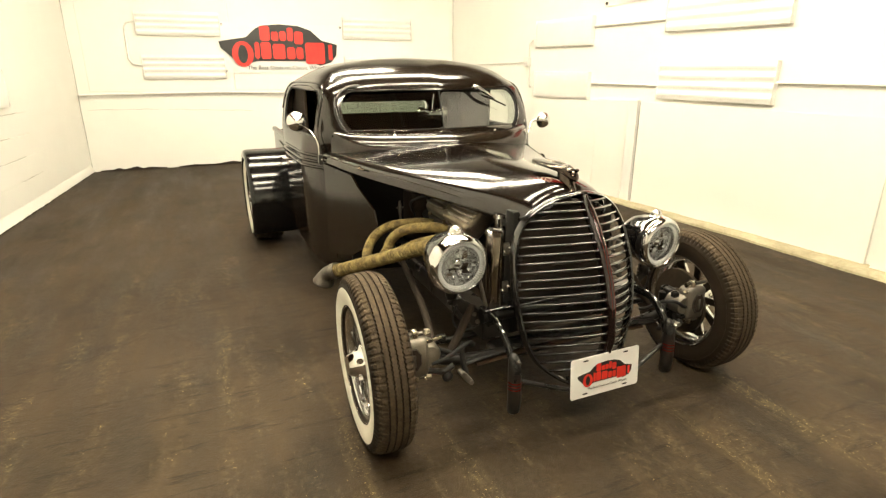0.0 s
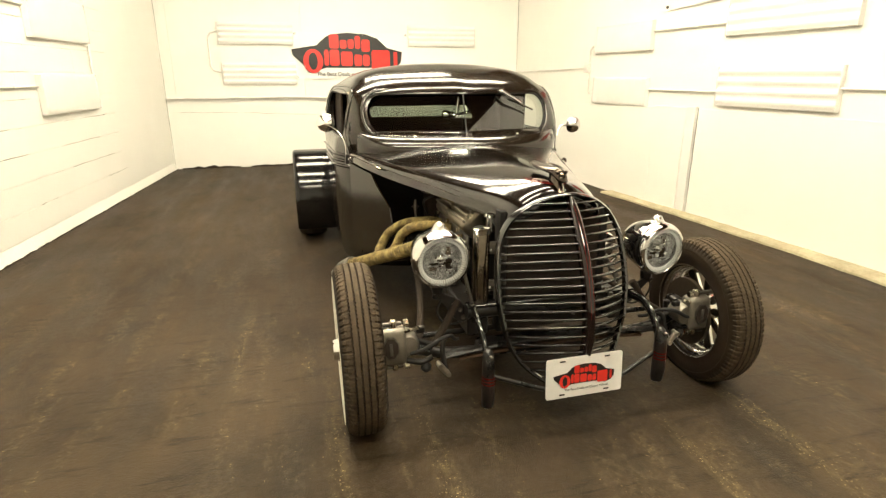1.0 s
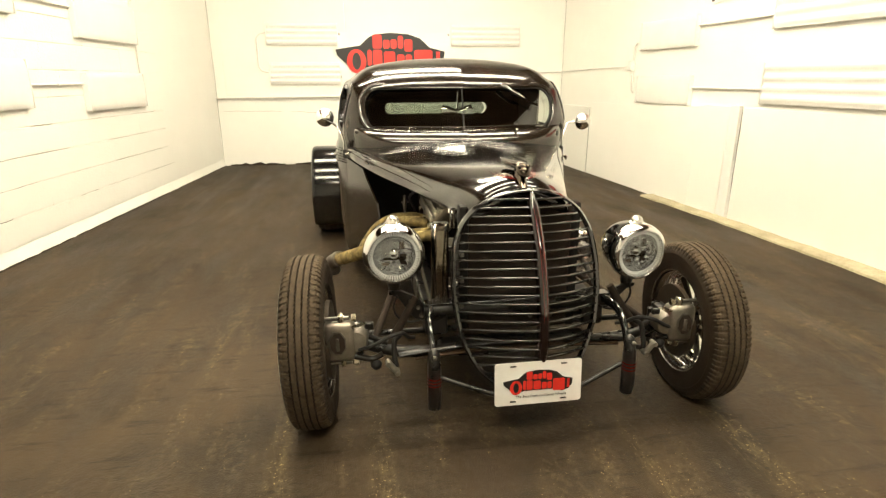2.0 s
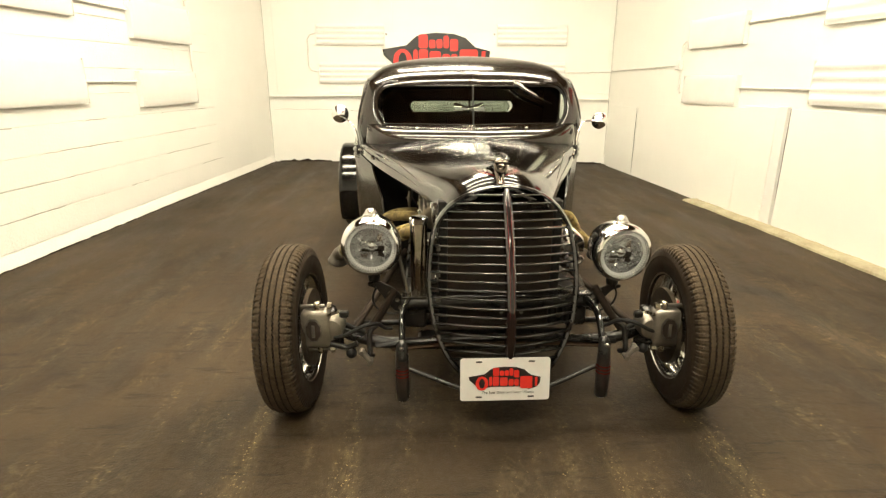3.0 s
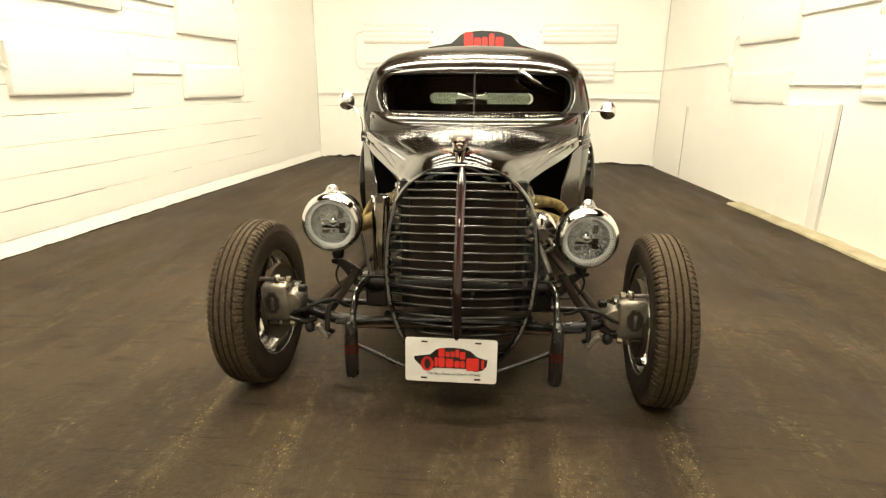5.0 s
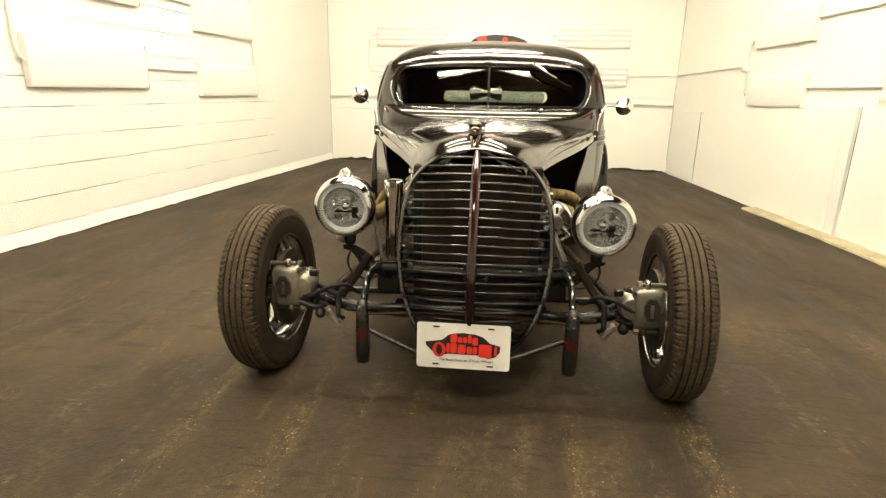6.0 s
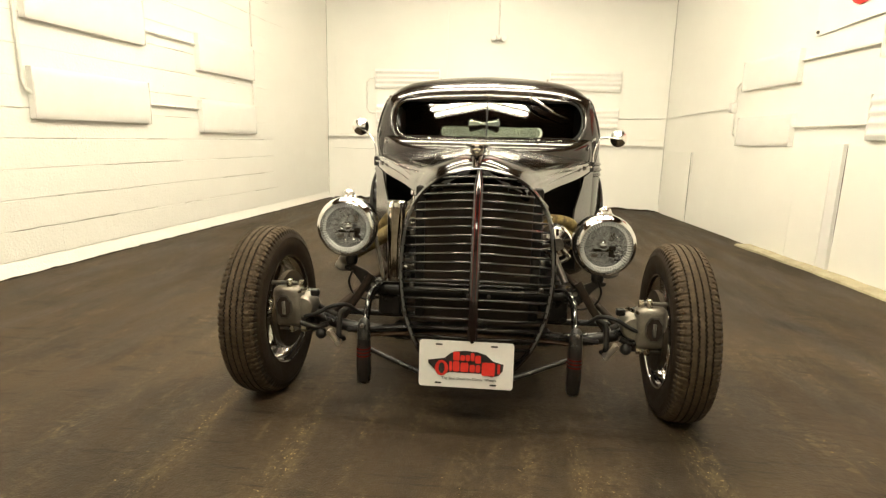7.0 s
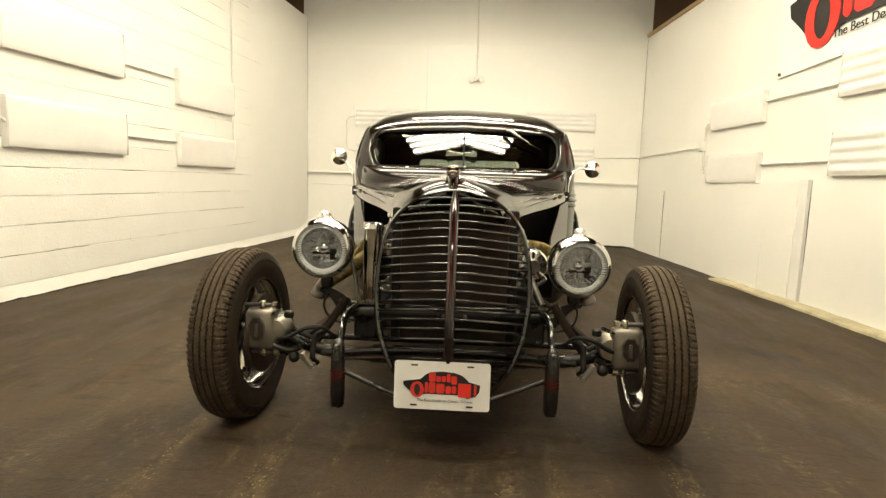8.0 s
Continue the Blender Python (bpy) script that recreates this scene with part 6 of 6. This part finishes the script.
part("wiper_blade", tube([(0.305, cab_front(0.305, 1.155) - 0.006, 1.157), (0.38, cab_front(0.38, 1.13) - 0.006, 1.132), (0.475, cab_front(0.475, 1.095) - 0.006, 1.094)], 0.0052, 8, 4), dark_chrome, wp)

# rear-view mirror inside the windshield: two cupped chrome halves
rm = part("rear_view_mirror", loft([[(x, 1.630 + 0.014 * math.cos(a), 1.056 + 1.25 * h * math.sin(a)) for a in [math.tau * k / 16 for k in range(16)]] for x, h in ((-0.092, 0.026), (-0.082, 0.036), (-0.042, 0.027), (-0.014, 0.018), (0.010, 0.018), (0.036, 0.027), (0.078, 0.036), (0.088, 0.026))]), chrome, truck, "chrome bow-tie rear-view mirror", sharp=45)
part("mirror_stalk", tube([(0.0, 1.628, 1.075), (0.0, 1.615, 1.13), (0.0, 1.60, 1.17)], 0.006, 8, 4), chrome, rm)


# ---- painted blocks of the west wall, piece by piece ----
def block_mesh(w, h, d=0.006, c=0.0035, e=0.0):
    bm = bmesh.new()
    a = [bm.verts.new(p) for p in ((0, -w / 2, -h / 2), (0, w / 2, -h / 2), (0, w / 2, h / 2), (0, -w / 2, h / 2))]
    b = [bm.verts.new(p) for p in ((d, -w / 2 + e, -h / 2 + c), (d, w / 2 - e, -h / 2 + c), (d, w / 2 - e, h / 2 - c), (d, -w / 2 + e, h / 2 - c))]
    bm.faces.new(b)
    for i in range(4):
        bm.faces.new((a[i], a[(i + 1) % 4], b[(i + 1) % 4], b[i]))
    bmesh.ops.recalc_face_normals(bm, faces=bm.faces)
    me = bpy.data.meshes.new("block")
    bm.to_mesh(me)
    bm.free()
    me.materials.append(block_paint)
    return me


rng = random.Random(21)
row_out = [rng.uniform(-0.0012, 0.0012) for _ in range(20)]
row_lean = [rng.uniform(-0.3, 0.3) for _ in range(20)]
BH, BW = 0.203, 0.406
kinds = [[block_mesh(w, BH - 0.002, 0.006, c, e) for c, e in ((0.0050, 0.0), (0.0036, 0.0), (0.0014, 0.0), (0.0006, 0.0))] for w in (BW, BW / 2)]
turn = -math.atan(0.085)
for row in range(16):
    y = -0.4 - (BW / 2 if row % 2 else 0)
    while y < BLOCK_END - 0.1:
        w, size = BW, 0
        if y + w > BLOCK_END:
            w, size = BW / 2, 1
        # lower courses show their joints, the upper ones lie under thicker paint
        worn = rng.random() * (1.0 if row < 5 else 1.5)
        me = kinds[size][0 if worn < 0.35 else 1 if worn < 0.6 else 2 if worn < 0.85 else 3]
        yc = y + w / 2
        ob = new("block", me)
        ob.parent = wall_west
        ob.matrix_basis = pose(left_x(yc) + 0.0005 + row_out[row] + rng.uniform(-0.0002, 0.0002), yc, 0.10 + BH * (row + 0.5) + rng.uniform(-0.002, 0.002), 0, row_lean[row], math.degrees(turn) + rng.uniform(-0.02, 0.02))
        y += w * math.cos(turn)
# footing course, uneven, with a ragged dark gap under it
rings, gap = [], []
for k in range(150):
    y = -0.6 + (BACK_Y + 0.6) * k / 149
    t = 0.007 + rng.uniform(-0.001, 0.001)
    lift = max(0.0, rng.uniform(-0.010, 0.006))
    rings.append([(left_x(y) - 0.01, y, lift), (left_x(y) + t + 0.026, y, lift), (left_x(y) + t + 0.004, y, 0.070 + rng.uniform(-0.008, 0.008)), (left_x(y) - 0.001, y, 0.098 + rng.uniform(-0.006, 0.006))])
    gap.append([(left_x(y) + 0.020, y, -0.002), (left_x(y) + 0.036 + rng.uniform(0, 0.010), y, -0.002), (left_x(y) + 0.034 + rng.uniform(0, 0.008), y, rng.uniform(0.001, 0.007)), (left_x(y) + 0.020, y, 0.014)])
tagged(part("trim_gap", loft(gap), inner_black, smooth=False), "ragged dark gap between block wall and floor", "wall gap", kind="structure")
tagged(part("baseboard", loft(rings), block_paint, sharp=30), "uneven painted footing along the block wall", "baseboard", kind="structure")

# ragged open joints along the lower courses
rng = random.Random(77)
for row in range(1, 13):
    y = -0.3 + rng.uniform(0, 0.8)
    while y < BLOCK_END - 0.5:
        run = rng.uniform(0.25, 1.1)
        z = 0.10 + BH * row
        n = max(4, int(run / 0.07))
        pts = [(left_x(y + run * k / n) + 0.0045 + row_out[row], y + run * k / n, z + rng.uniform(-0.0035, 0.0035)) for k in range(n + 1)]
        thick = 1.0 if row < 7 else 0.6
        tagged(part("trim_crack", tube(pts, [0.0006] + [rng.uniform(0.0008, 0.0028) * thick for _ in range(n - 1)] + [0.0006], 5, 1, smooth=False), joint_grey), "ragged open joint between painted blocks", "wall crack", kind="structure")
        y += run + rng.uniform(0.2, 1.3) * (1.0 if row < 7 else 1.8)
